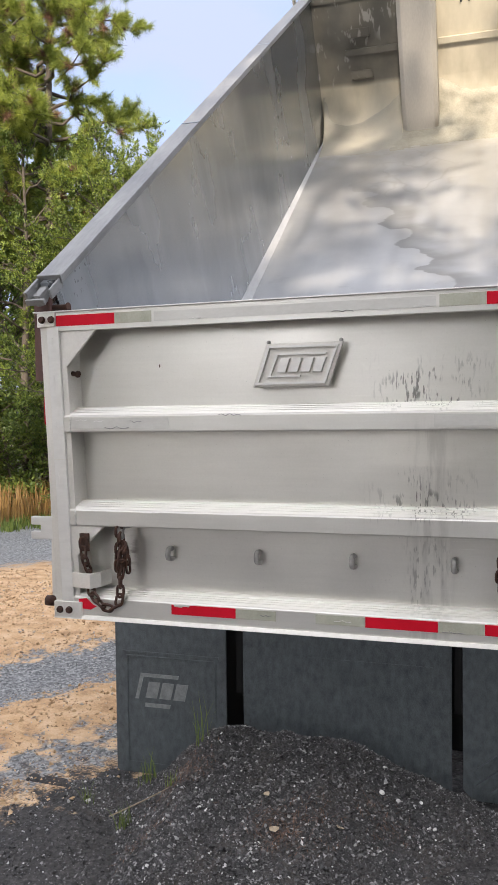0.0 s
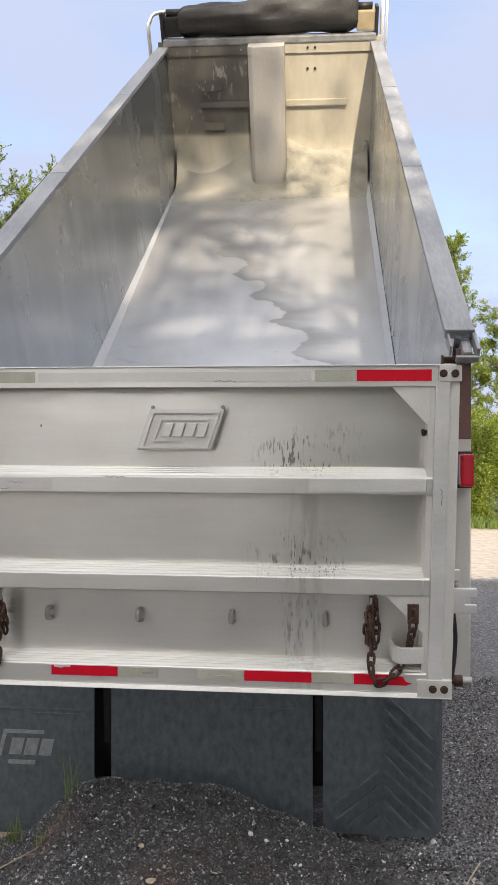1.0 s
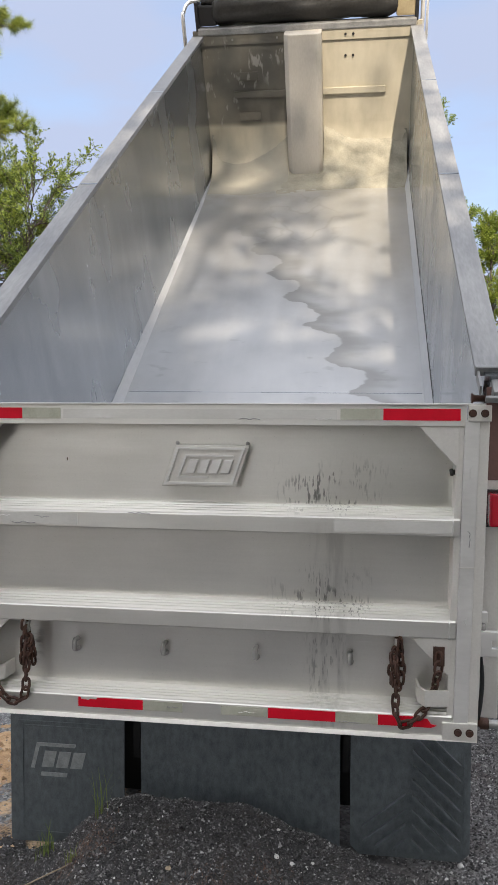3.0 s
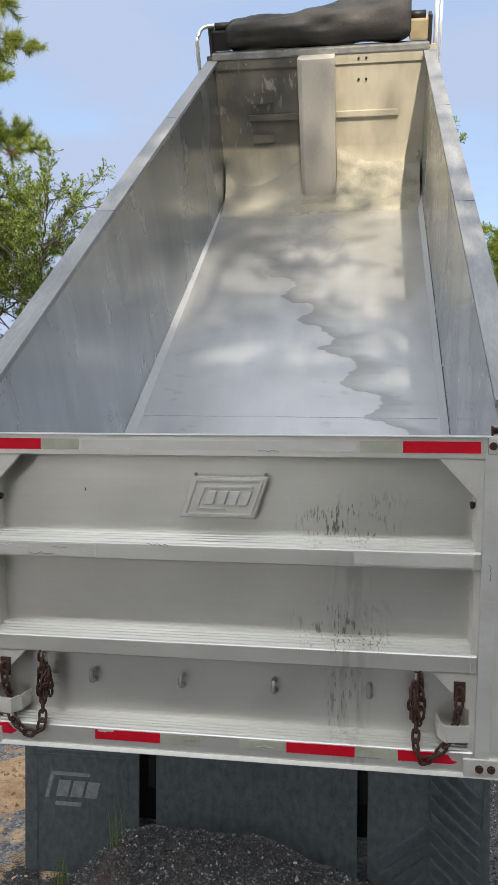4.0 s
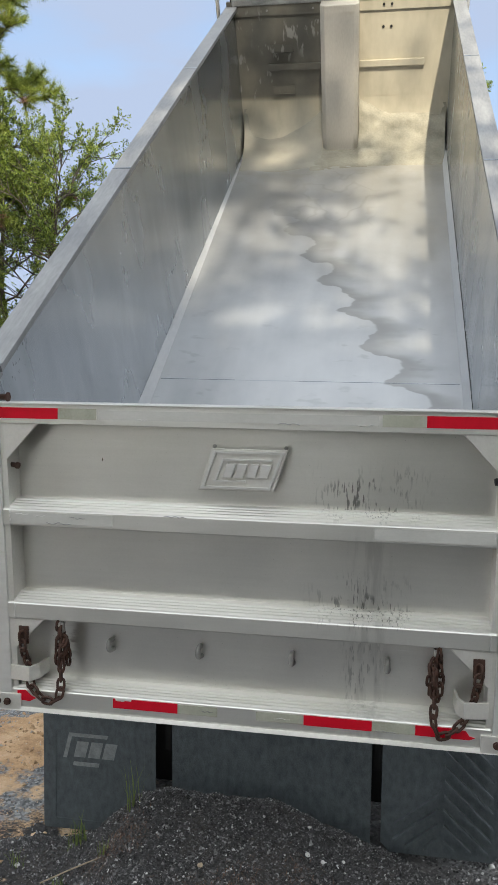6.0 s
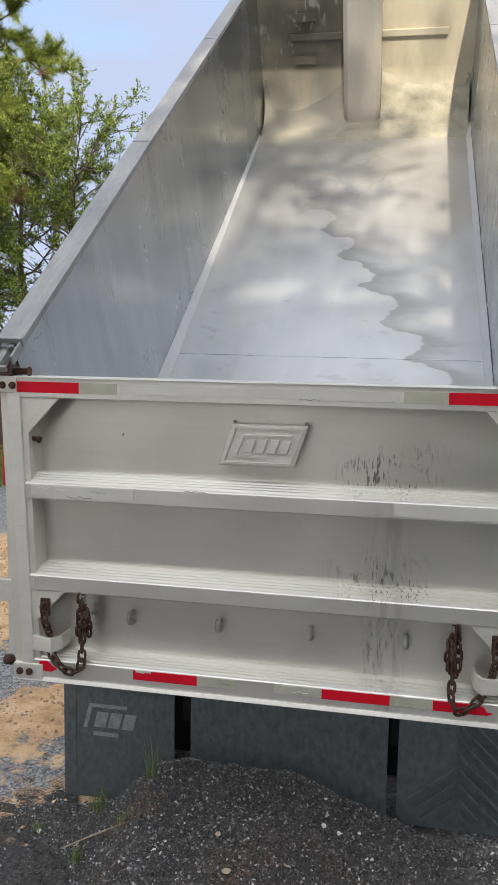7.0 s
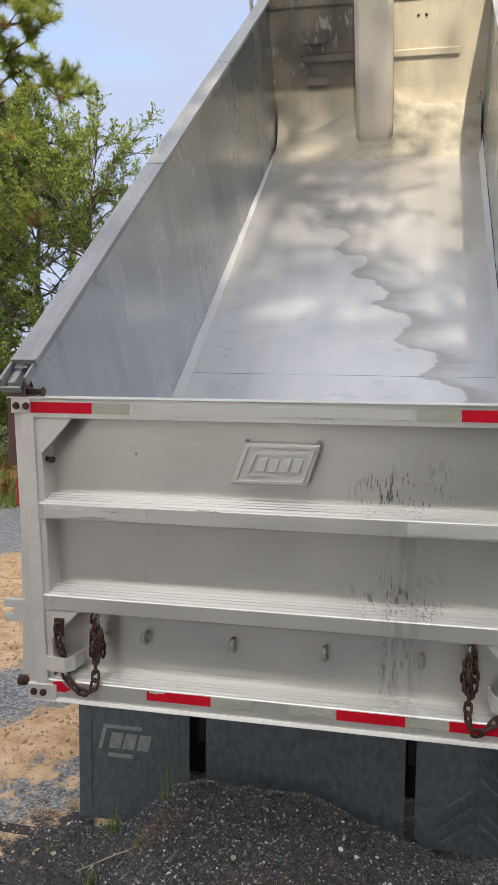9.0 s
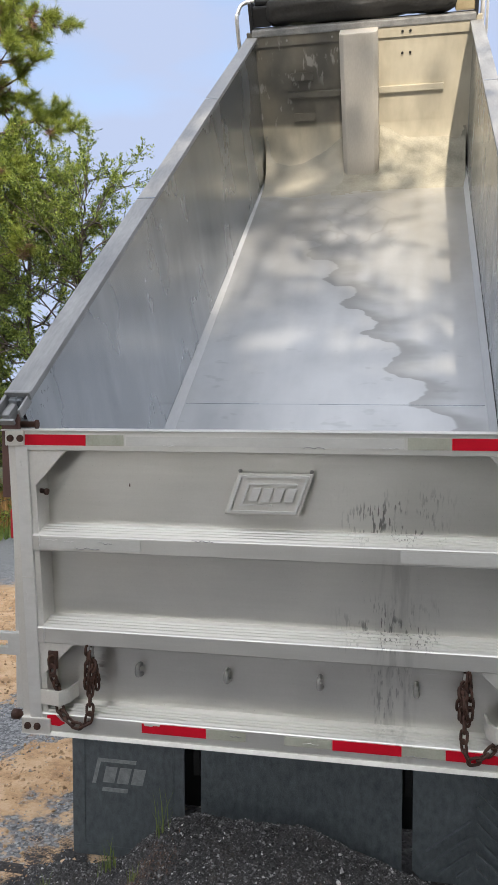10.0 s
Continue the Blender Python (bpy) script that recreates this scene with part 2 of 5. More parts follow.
def bed_floor():
    """Floor sheet polished by sliding loads: cloudy streaks, one dark wavy wet mark along it."""
    m, n, l, b = material("polished_bed_floor")
    co = n.new("ShaderNodeTexCoord")
    pos = n.new("ShaderNodeSeparateXYZ")
    l.new(co.outputs["Object"], pos.inputs[0])
    x, v = pos.outputs[0], pos.outputs[1]
    streak, cloud = noise_at(n, l, 7.0, 5, (1.0, 0.14, 1)), noise_at(n, l, 1.3, 5)
    r = ramp(n, [(0.32, (0.39, 0.396, 0.40)), (0.7, (0.56, 0.566, 0.57))])
    l.new(math_node(n, l, "ADD", math_node(n, l, "MULTIPLY", streak, 0.28), math_node(n, l, "MULTIPLY", cloud, 0.72)), r.inputs[0])
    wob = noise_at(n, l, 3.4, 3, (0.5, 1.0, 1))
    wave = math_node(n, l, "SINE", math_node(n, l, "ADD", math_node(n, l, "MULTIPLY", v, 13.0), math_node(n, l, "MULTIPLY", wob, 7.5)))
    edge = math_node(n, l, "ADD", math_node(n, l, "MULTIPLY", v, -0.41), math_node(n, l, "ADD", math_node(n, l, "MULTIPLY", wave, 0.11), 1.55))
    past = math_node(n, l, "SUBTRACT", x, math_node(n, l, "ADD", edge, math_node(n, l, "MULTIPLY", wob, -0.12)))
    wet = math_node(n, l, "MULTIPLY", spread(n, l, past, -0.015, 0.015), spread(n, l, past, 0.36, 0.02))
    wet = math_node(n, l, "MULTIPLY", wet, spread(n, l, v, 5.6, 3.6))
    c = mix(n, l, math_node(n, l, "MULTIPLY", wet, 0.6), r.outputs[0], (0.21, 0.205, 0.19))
    ring = math_node(n, l, "ABSOLUTE", math_node(n, l, "SUBTRACT", noise_at(n, l, 2.6, 2, (1.0, 0.8, 1)), 0.5))
    ring = math_node(n, l, "MULTIPLY", spread(n, l, ring, 0.035, 0.0), math_node(n, l, "MULTIPLY", spread(n, l, v, 4.2, 4.9), spread(n, l, math_node(n, l, "ABSOLUTE", x), 0.55, 0.25)))
    c = mix(n, l, math_node(n, l, "MULTIPLY", ring, 0.2), c, (0.23, 0.22, 0.19))
    sandy = math_node(n, l, "MULTIPLY", spread(n, l, v, 5.2, 6.3), spread(n, l, noise_at(n, l, 3.0, 5), 0.35, 0.6))
    cover = math_node(n, l, "MAXIMUM", math_node(n, l, "MULTIPLY", sandy, 0.8), spread(n, l, v, 5.75, 6.12))
    c = mix(n, l, cover, c, (0.37, 0.34, 0.275))
    dents = math_node(n, l, "MULTIPLY", spread(n, l, noise_at(n, l, 6.5, 2, (0.8, 1.6, 1)), 0.62, 0.72), spread(n, l, v, 3.4, 2.4))
    c = mix(n, l, math_node(n, l, "MULTIPLY", dents, 0.3), c, (0.25, 0.25, 0.25))
    l.new(c, b.inputs["Base Color"])
    l.new(spread(n, l, cover, 0.0, 1.0, 0.66, 0.15, False), b.inputs["Metallic"])
    l.new(math_node(n, l, "ADD", spread(n, l, streak, 0.3, 0.7, 0.30, 0.42), math_node(n, l, "MULTIPLY", cover, 0.2)), b.inputs["Roughness"])
    bump(n, l, b, noise_at(n, l, 60.0, 3, (1, 0.2, 1)), 0.06, 0.003)
    return m


def dusty_front():
    """Front wall sheet filmed with pale dust and sand."""
    m, n, l, b = material("dusty_front_sheet")
    big, fine, grit = noise_at(n, l, 1.6, 6), noise_at(n, l, 9.0, 5, (1, 1, 0.3)), noise_at(n, l, 120.0, 3)
    r = ramp(n, [(0.3, (0.34, 0.31, 0.24)), (0.5, (0.46, 0.42, 0.33)), (0.7, (0.56, 0.515, 0.41))])
    l.new(math_node(n, l, "ADD", math_node(n, l, "MULTIPLY", big, 0.6), math_node(n, l, "MULTIPLY", fine, 0.4)), r.inputs[0])
    # one panel is toned dark grey, with pale scuffs round the ladder steps
    co = n.new("ShaderNodeTexCoord")
    pos = n.new("ShaderNodeSeparateXYZ")
    l.new(co.outputs["Object"], pos.inputs[0])
    x, w = pos.outputs[0], pos.outputs[2]
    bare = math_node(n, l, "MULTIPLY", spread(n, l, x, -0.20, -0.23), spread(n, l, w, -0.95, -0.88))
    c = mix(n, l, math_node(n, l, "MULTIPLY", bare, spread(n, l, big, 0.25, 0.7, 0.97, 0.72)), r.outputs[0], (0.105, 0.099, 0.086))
    scuff = math_node(n, l, "MULTIPLY", spread(n, l, noise_at(n, l, 16.0, 4, (1, 1, 0.35)), 0.56, 0.64), math_node(n, l, "MULTIPLY", bare, spread(n, l, noise_at(n, l, 2.3, 2), 0.47, 0.56)))
    c = mix(n, l, math_node(n, l, "MULTIPLY", scuff, 0.6), c, (0.42, 0.41, 0.38))
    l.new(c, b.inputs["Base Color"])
    b.inputs["Metallic"].default_value = 0.15
    b.inputs["Roughness"].default_value = 0.6
    bump(n, l, b, grit, 0.1, 0.004)
    return m


def ground_cover():
    """One ground: dark crushed asphalt round the truck, bands of orange sand and grey gravel, a pale road, grass beyond."""
    m, n, l, b = material("ground_cover")
    geo = n.new("ShaderNodeNewGeometry")
    pos = n.new("ShaderNodeSeparateXYZ")
    l.new(geo.outputs["Position"], pos.inputs[0])
    x, y = pos.outputs[0], pos.outputs[1]
    wide, mid, grit = noise_at(n, l, 0.9, 5), noise_at(n, l, 6.0, 5), noise_at(n, l, 75.0, 4)
    cell = node(n, "ShaderNodeTexVoronoi", Scale=55.0)
    l.new(geo.outputs["Position"], cell.inputs["Vector"])
    stone = cell.outputs["Color"]
    stone_v = n.new("ShaderNodeRGBToBW")
    l.new(stone, stone_v.inputs[0])
    q = math_node(n, l, "ADD", math_node(n, l, "MULTIPLY", x, -0.8), math_node(n, l, "MULTIPLY", y, 0.6))
    q = math_node(n, l, "ADD", q, math_node(n, l, "MULTIPLY", math_node(n, l, "SUBTRACT", mid, 0.5), 1.6))
    q = math_node(n, l, "ADD", q, math_node(n, l, "MULTIPLY", math_node(n, l, "SUBTRACT", wide, 0.5), 0.5))
    q = math_node(n, l, "MULTIPLY_ADD", q, 0.943, -0.14)
    dark = ramp(n, [(0.2, (0.05, 0.048, 0.048)), (0.55, (0.145, 0.14, 0.14)), (0.9, (0.32, 0.315, 0.31))])
    l.new(math_node(n, l, "ADD", math_node(n, l, "MULTIPLY", stone_v.outputs[0], 0.6), math_node(n, l, "MULTIPLY", grit, 0.4)), dark.inputs[0])
    earth = ramp(n, [(0.3, (0.05, 0.036, 0.03)), (0.7, (0.15, 0.105, 0.085))])
    l.new(grit, earth.inputs[0])
    base = mix(n, l, math_node(n, l, "MULTIPLY", spread(n, l, noise_at(n, l, 3.1, 4), 0.5, 0.62), 0.35), dark.outputs[0], earth.outputs[0])
    dx, dy = math_node(n, l, "ADD", x, 0.35), math_node(n, l, "SUBTRACT", y, 0.1)
    away = math_node(n, l, "SQRT", math_node(n, l, "ADD", math_node(n, l, "POWER", dx, 2.0), math_node(n, l, "POWER", dy, 2.0)))
    away = math_node(n, l, "ADD", away, math_node(n, l, "MULTIPLY", math_node(n, l, "SUBTRACT", mid, 0.5), 0.9))
    fines = ramp(n, [(0.25, (0.016, 0.015, 0.015)), (0.6, (0.055, 0.051, 0.05)), (0.9, (0.14, 0.135, 0.13))])
    l.new(math_node(n, l, "ADD", math_node(n, l, "MULTIPLY", stone_v.outputs[0], 0.4), math_node(n, l, "MULTIPLY", grit, 0.6)), fines.inputs[0])
    base = mix(n, l, spread(n, l, away, 1.75, 1.35), base, fines.outputs[0])
    grey = ramp(n, [(0.25, (0.10, 0.103, 0.107)), (0.6, (0.27, 0.275, 0.28)), (0.9, (0.5, 0.5, 0.49))])
    l.new(math_node(n, l, "ADD", math_node(n, l, "MULTIPLY", stone_v.outputs[0], 0.7), math_node(n, l, "MULTIPLY", grit, 0.3)), grey.inputs[0])
    sand = ramp(n, [(0.32, (0.30, 0.18, 0.095)), (0.48, (0.58, 0.37, 0.20)), (0.66, (0.72, 0.53, 0.34))])
    l.new(math_node(n, l, "ADD", math_node(n, l, "MULTIPLY", mid, 0.7), math_node(n, l, "MULTIPLY", grit, 0.3)), sand.inputs[0])
    dirt = mix(n, l, spread(n, l, math_node(n, l, "ADD", math_node(n, l, "MULTIPLY", mid, 0.6), math_node(n, l, "MULTIPLY", grit, 0.4)), 0.42, 0.6), base, sand.outputs[0])
    soil = mix(n, l, spread(n, l, q, 1.32, 1.5), base, dirt)
    soil = mix(n, l, spread(n, l, q, 1.62, 1.78), soil, grey.outputs[0])
    soil = mix(n, l, spread(n, l, q, 1.85, 2.05), soil, sand.outputs[0])
    soil = mix(n, l, spread(n, l, q, 2.85, 3.0), soil, grey.outputs[0])
    soil = mix(n, l, spread(n, l, q, 3.75, 3.95), soil, sand.outputs[0])
    soil = mix(n, l, spread(n, l, q, 7.6, 8.2), soil, grey.outputs[0])
    grass = ramp(n, [(0.35, (0.05, 0.07, 0.02)), (0.6, (0.16, 0.16, 0.05))])
    l.new(mid, grass.inputs[0])
    soil = mix(n, l, spread(n, l, q, 11.3, 12.0), soil, grass.outputs[0])
    right = spread(n, l, x, 0.0, 1.0)
    yy = math_node(n, l, "ADD", y, math_node(n, l, "MULTIPLY", math_node(n, l, "SUBTRACT", mid, 0.5), 0.8))
    pale = ramp(n, [(0.3, (0.36, 0.30, 0.24)), (0.7, (0.54, 0.48, 0.40))])
    l.new(mid, pale.inputs[0])
    east = mix(n, l, spread(n, l, yy, 9.0, 9.6), base, pale.outputs[0])
    east = mix(n, l, spread(n, l, yy, 16.2, 17.0), east, grass.outputs[0])
    c = mix(n, l, right, soil, east)
    l.new(c, b.inputs["Base Color"])
    b.inputs["Roughness"].default_value = 0.9
    bump(n, l, b, math_node(n, l, "ADD", math_node(n, l, "MULTIPLY", stone_v.outputs[0], 0.6), grit), 0.7, 0.012)
    return m


def leaf_paint(name, low, high, thin=0.35):
    m, n, l, b = material(name)
    geo = n.new("ShaderNodeNewGeometry")
    r = ramp(n, [(0.0, low), (1.0, high)])
    l.new(geo.outputs["Random Per Island"], r.inputs[0])
    l.new(r.outputs[0], b.inputs["Base Color"])
    b.inputs["Roughness"].default_value = 0.55
    tr = n.new("ShaderNodeBsdfTranslucent")
    l.new(r.outputs[0], tr.inputs["Color"])
    ms = n.new("ShaderNodeMixShader")
    ms.inputs[0].default_value = thin
    l.new(b.outputs[0], ms.inputs[1])
    l.new(tr.outputs[0], ms.inputs[2])
    l.new(ms.outputs[0], n["Material Output"].inputs["Surface"])
    return m


def stone_paint(name, stops, rough=0.8):
    m, n, l, b = material(name)
    geo = n.new("ShaderNodeNewGeometry")
    r = ramp(n, stops)
    l.new(geo.outputs["Random Per Island"], r.inputs[0])
    l.new(r.outputs[0], b.inputs["Base Color"])
    b.inputs["Roughness"].default_value = rough
    return m


def heap_cover():
    """Fresh crushed asphalt: near black fines with brown earth worked in."""
    m, n, l, b = material("heap_cover")
    grit, mid = noise_at(n, l, 85.0, 4), noise_at(n, l, 4.0, 5)
    r = ramp(n, [(0.3, (0.013, 0.0125, 0.013)), (0.6, (0.050, 0.047, 0.048)), (0.8, (0.15, 0.145, 0.145))])
    l.new(grit, r.inputs[0])
    e = ramp(n, [(0.3, (0.030, 0.025, 0.023)), (0.7, (0.095, 0.080, 0.072))])
    l.new(grit, e.inputs[0])
    l.new(mix(n, l, math_node(n, l, "MULTIPLY", spread(n, l, mid, 0.46, 0.6), 0.55), r.outputs[0], e.outputs[0]), b.inputs["Base Color"])
    b.inputs["Roughness"].default_value = 0.9
    bump(n, l, b, grit, 0.8, 0.012)
    return m


HEAP = heap_cover()
GATE = gate_skin("gate_sheet", 0.9, (0.28, 0.39), 0.92)
GATE_RIB = gate_skin("gate_rib", 0.84, (0.35, 0.46), 0.84)
FLOOR, FRONT, COVER = bed_floor(), dusty_front(), ground_cover()
LEAF = leaf_paint("broad_leaves", (0.030, 0.064, 0.012), (0.19, 0.255, 0.050), 0.28)
LEAF_SUN = leaf_paint("yellow_green_leaves", (0.018, 0.045, 0.010), (0.28, 0.35, 0.060), 0.28)
LEAF_LIGHT = leaf_paint("bright_green_leaves", (0.085, 0.145, 0.018), (0.34, 0.39, 0.06), 0.45)
NEEDLE = leaf_paint("pine_needles", (0.10, 0.16, 0.026), (0.42, 0.46, 0.09), 0.45)
NEEDLE_DRY = leaf_paint("dry_needles", (0.07, 0.035, 0.022), (0.24, 0.13, 0.075), 0.1)
GRASS = leaf_paint("green_grass", (0.07, 0.12, 0.02), (0.22, 0.28, 0.07))
STRAW = leaf_paint("dry_orange_grass", (0.20, 0.11, 0.04), (0.42, 0.27, 0.10))
STONES = stone_paint("crushed_asphalt", [(0.0, (0.010, 0.0095, 0.0095)), (0.64, (0.055, 0.052, 0.053)), (0.88, (0.16, 0.155, 0.155)), (0.97, (0.30, 0.295, 0.29)), (1.0, (0.62, 0.61, 0.60))], 0.38)
YARD_STONES = stone_paint("yard_stones", [(0.0, (0.016, 0.0155, 0.0155)), (0.55, (0.085, 0.082, 0.082)), (0.9, (0.26, 0.255, 0.25)), (1.0, (0.62, 0.61, 0.60))])
GRAVEL = stone_paint("grey_gravel", [(0.0, (0.11, 0.112, 0.115)), (0.7, (0.32, 0.325, 0.33)), (1.0, (0.55, 0.55, 0.54))])
PALE_STRAW = worn("pale_straw", (0.26, 0.20, 0.13), (0.48, 0.40, 0.29), 0.0, (0.6, 0.8), 30.0, 150.0)
WHITE_STONE = worn("white_pebble", (0.55, 0.54, 0.52), (0.75, 0.74, 0.72), 0.0, (0.7, 0.9), 40.0, 200.0)


# ---- building tools ----
TILT = math.atan2(3.88, 5.37)
BED = Matrix.Translation((0.045, 0, 1.42)) @ Matrix.Rotation(TILT, 4, "X") @ Matrix.Rotation(radians(0.38), 4, "Z") @ Matrix.Rotation(radians(0.8), 4, "Y")   # x across, y up the bed, z square to its floor


def thing(name, at, label, category, group="", kind=""):
    e = new(name)
    e.location = at
    e.empty_display_size = 0.2
    return tagged(e, label, category, group, kind)


def part(name, bm, mat, parent, label="", m=None):
    """Links a bmesh (or mesh) given in world or, with m, in local measure as one mesh object under a thing or part."""
    if isinstance(bm, bpy.types.Mesh):
        data = bm
    else:
        bmesh.ops.recalc_face_normals(bm, faces=bm.faces)
        data = bpy.data.meshes.new(name)
        bm.to_mesh(data)
        bm.free()
    if mat and not data.materials:
        data.materials.append(mat)
    ob = new(name, data)
    ob.matrix_basis = m if m is not None else Matrix.Identity(4)
    if parent is not None:
        ob.parent = parent
        up = parent.matrix_basis.copy()
        if parent.parent is not None:
            up = parent.parent.matrix_basis @ parent.matrix_parent_inverse @ up
        ob.matrix_parent_inverse = up.inverted()
    if label:
        ob["label"] = label
    return ob


def box(x0, x1, y0, y1, z0, z1, bevel=0.004, bm=None):
    bm = bm or bmesh.new()
    made = bmesh.ops.create_cube(bm, size=1, matrix=Matrix.Translation(((x0 + x1) / 2, (y0 + y1) / 2, (z0 + z1) / 2)) @ Matrix.Diagonal((x1 - x0, y1 - y0, z1 - z0, 1)))
    if bevel:
        edges = {e for v in made["verts"] for e in v.link_edges}
        bmesh.ops.bevel(bm, geom=list(edges), offset=bevel, segments=2, affect="EDGES", profile=0.6)
    return bm


def prism(points, axis, a, b, bevel=0.0, bm=None):
    """A closed outline swept along an axis: 'x' (points are y, z), 'y' (x, z) or 'z' (x, y)."""
    bm = bm or bmesh.new()
    def at(p, s):
        return {"x": (s, p[0], p[1]), "y": (p[0], s, p[1]), "z": (p[0], p[1], s)}[axis]
    lo, hi = [bm.verts.new(at(p, a)) for p in points], [bm.verts.new(at(p, b)) for p in points]
    n = len(points)
    faces = [bm.faces.new(lo), bm.faces.new(list(reversed(hi)))]
    faces += [bm.faces.new((lo[i], lo[(i + 1) % n], hi[(i + 1) % n], hi[i])) for i in range(n)]
    bmesh.ops.recalc_face_normals(bm, faces=faces)
    if bevel:
        bmesh.ops.bevel(bm, geom=list({e for f in faces for e in f.edges}), offset=bevel, segments=2, affect="EDGES", profile=0.6)
    return bm


def tube(points, radius, sides=10, bm=None, cap=True):
    bm = bm or bmesh.new()
    pts = [Vector(p) for p in points]
    rad = radius if isinstance(radius, (list, tuple)) else [radius] * len(pts)
    rings, ref = [], None
    for i, p in enumerate(pts):
        way = (pts[min(i + 1, len(pts) - 1)] - pts[max(i - 1, 0)]).normalized()
        ref = way.orthogonal() if ref is None else (ref - way * ref.dot(way))
        ref.normalize()
        other = way.cross(ref)
        rings.append([bm.verts.new(p + (ref * math.cos(t) + other * math.sin(t)) * rad[i]) for t in (2 * math.pi * k / sides for k in range(sides))])
    for a, b in zip(rings, rings[1:]):
        for k in range(sides):
            bm.faces.new((a[k], a[(k + 1) % sides], b[(k + 1) % sides], b[k])).smooth = True
    if cap:
        bm.faces.new(list(reversed(rings[0])))
        bm.faces.new(rings[-1])
    return bm


def arc(points, steps=6):
    """A smooth run through the points (Catmull-Rom)."""
    p = [Vector(q) for q in points]
    p = [p[0] * 2 - p[1], *p, p[-1] * 2 - p[-2]]
    out = []
    for i in range(1, len(p) - 2):
        for k in range(steps):
            t = k / steps
            out.append(0.5 * ((2 * p[i]) + (p[i + 1] - p[i - 1]) * t + (2 * p[i - 1] - 5 * p[i] + 4 * p[i + 1] - p[i + 2]) * t * t + (3 * p[i] - p[i - 1] - 3 * p[i + 1] + p[i + 2]) * t ** 3))
    return out + [p[-2]]


def bolt(x, y, z, r=0.014, way=-1):
    """A hexagon bolt head on a washer, facing -y."""
    bm = tube([(x, y, z), (x, y + way * 0.004, z)], r * 1.25, 12)
    tube([(x, y + way * 0.004, z), (x, y + way * 0.014, z)], r, 6, bm)
    return bm


def from_arrays(name, verts, faces, mat):
    me = bpy.data.meshes.new(name)
    me.from_pydata(np.asarray(verts, float).reshape(-1, 3).tolist(), [], np.asarray(faces, int).tolist())
    me.materials.append(mat)
    return me


# ---- ground ----
def ground_height(x, y):
    """Even yard with soft ruts; x and y are arrays."""
    far = np.clip((np.hypot(x, y - 1) - 6) / 10, 0, 1)
    near = 0.018 * np.sin(2.1 * x + 0.7 * y) * np.sin(1.3 * y - 0.6 * x) + 0.010 * np.sin(5.3 * x + 2.0) * np.sin(4.1 * y)
    q = (-0.8 * x + 0.6 * y) * 0.943 - 0.14
    ridge = 0.05 * np.exp(-((q - 2.4) / 0.35) ** 2) + 0.07 * np.exp(-((q - 5.0) / 0.9) ** 2) - 0.03 * np.exp(-((q - 3.4) / 0.3) ** 2)
    ridge = ridge * (x < 0)
    fall = 0.03 * np.clip(x, -2.0, 2.0) * (1 - far)        # the yard falls a little to one side
    return GROUND + fall + (near + ridge) * (1 - 0.6 * far)


def pile_height(x, y):
    """The dumped heap of crushed asphalt in front of the flaps: a crest across the truck, its foot towards the yard."""
    crest = np.interp(x, (-1.55, -1.10, -0.90, -0.76, -0.64, -0.53, -0.22, 0.02, 0.30, 0.58, 0.84, 1.05), (0.0, 0.10, 0.20, 0.31, 0.41, 0.44, 0.415, 0.375, 0.265, 0.135, 0.02, 0.0))
    crest = crest + 0.012 * np.sin(9 * x + 1.0) * (crest > 0.02)
    d = y - 0.80 - 0.05 * np.sin(2.6 * x)
    run = np.sqrt(d ** 2 + 0.0016) - 0.04
    h = crest - run * np.where(d < 0, 0.37 - 0.05 * np.clip(-d, 0, 1), 0.62)
    h = 0.5 * (h + np.sqrt(h ** 2 + 0.0009)) - 0.004
    h = np.clip(h, 0, None)
    return h + 0.010 * (np.sin(17 * x + 3 * y) * np.sin(13 * y - 5 * x) + np.sin(31 * x) * np.sin(29 * y)) * np.clip((h - 0.02) / 0.1, 0, 1)


def axis(lo, hi, step, reach):
    inner = np.arange(lo, hi + step / 2, step)
    out, d = [], step
    edge = 0.0
    while edge < reach:
        d *= 1.22
        edge += d
        out.append(edge)
    out = np.array(out)
    return np.concatenate([(lo - out)[::-1], inner, hi + out])


gx, gy = axis(-4.0, 2.6, 0.035, 900), axis(-1.6, 4.0, 0.035, 900)
XX, YY = np.meshgrid(gx, gy)
ZZ = ground_height(XX, YY)
nx, ny = len(gx), len(gy)
idx = np.arange(nx * ny).reshape(ny, nx)
quads = np.stack([idx[:-1, :-1], idx[:-1, 1:], idx[1:, 1:], idx[1:, :-1]], -1).reshape(-1, 4)
ground = new("ground", from_arrays("ground", np.stack([XX, YY, ZZ], -1), quads, COVER))
ground.data.shade_smooth()
tagged(ground, "dark crushed asphalt yard with bands of orange sand and grey gravel", "ground", kind="structure")

px, py = np.arange(-1.8, 1.31, 0.025), np.arange(-0.95, 1.71, 0.025)
PX, PY = np.meshgrid(px, py)
PH = pile_height(PX, PY)
PZ = ground_height(PX, PY) + np.where(PH > 0.006, PH, -0.06)
pidx = np.arange(PX.size).reshape(PX.shape)
heap = new("asphalt_heap", from_arrays("asphalt_heap", np.stack([PX, PY, PZ], -1), np.stack([pidx[:-1, :-1], pidx[:-1, 1:], pidx[1:, 1:], pidx[1:, :-1]], -1).reshape(-1, 4), HEAP))
heap.data.shade_smooth()
tagged(heap, "low heap of dark crushed asphalt dumped behind the truck", "gravel heap", kind="stuff")


def surface(x, y):
    return ground_height(x, y) + pile_height(x, y)


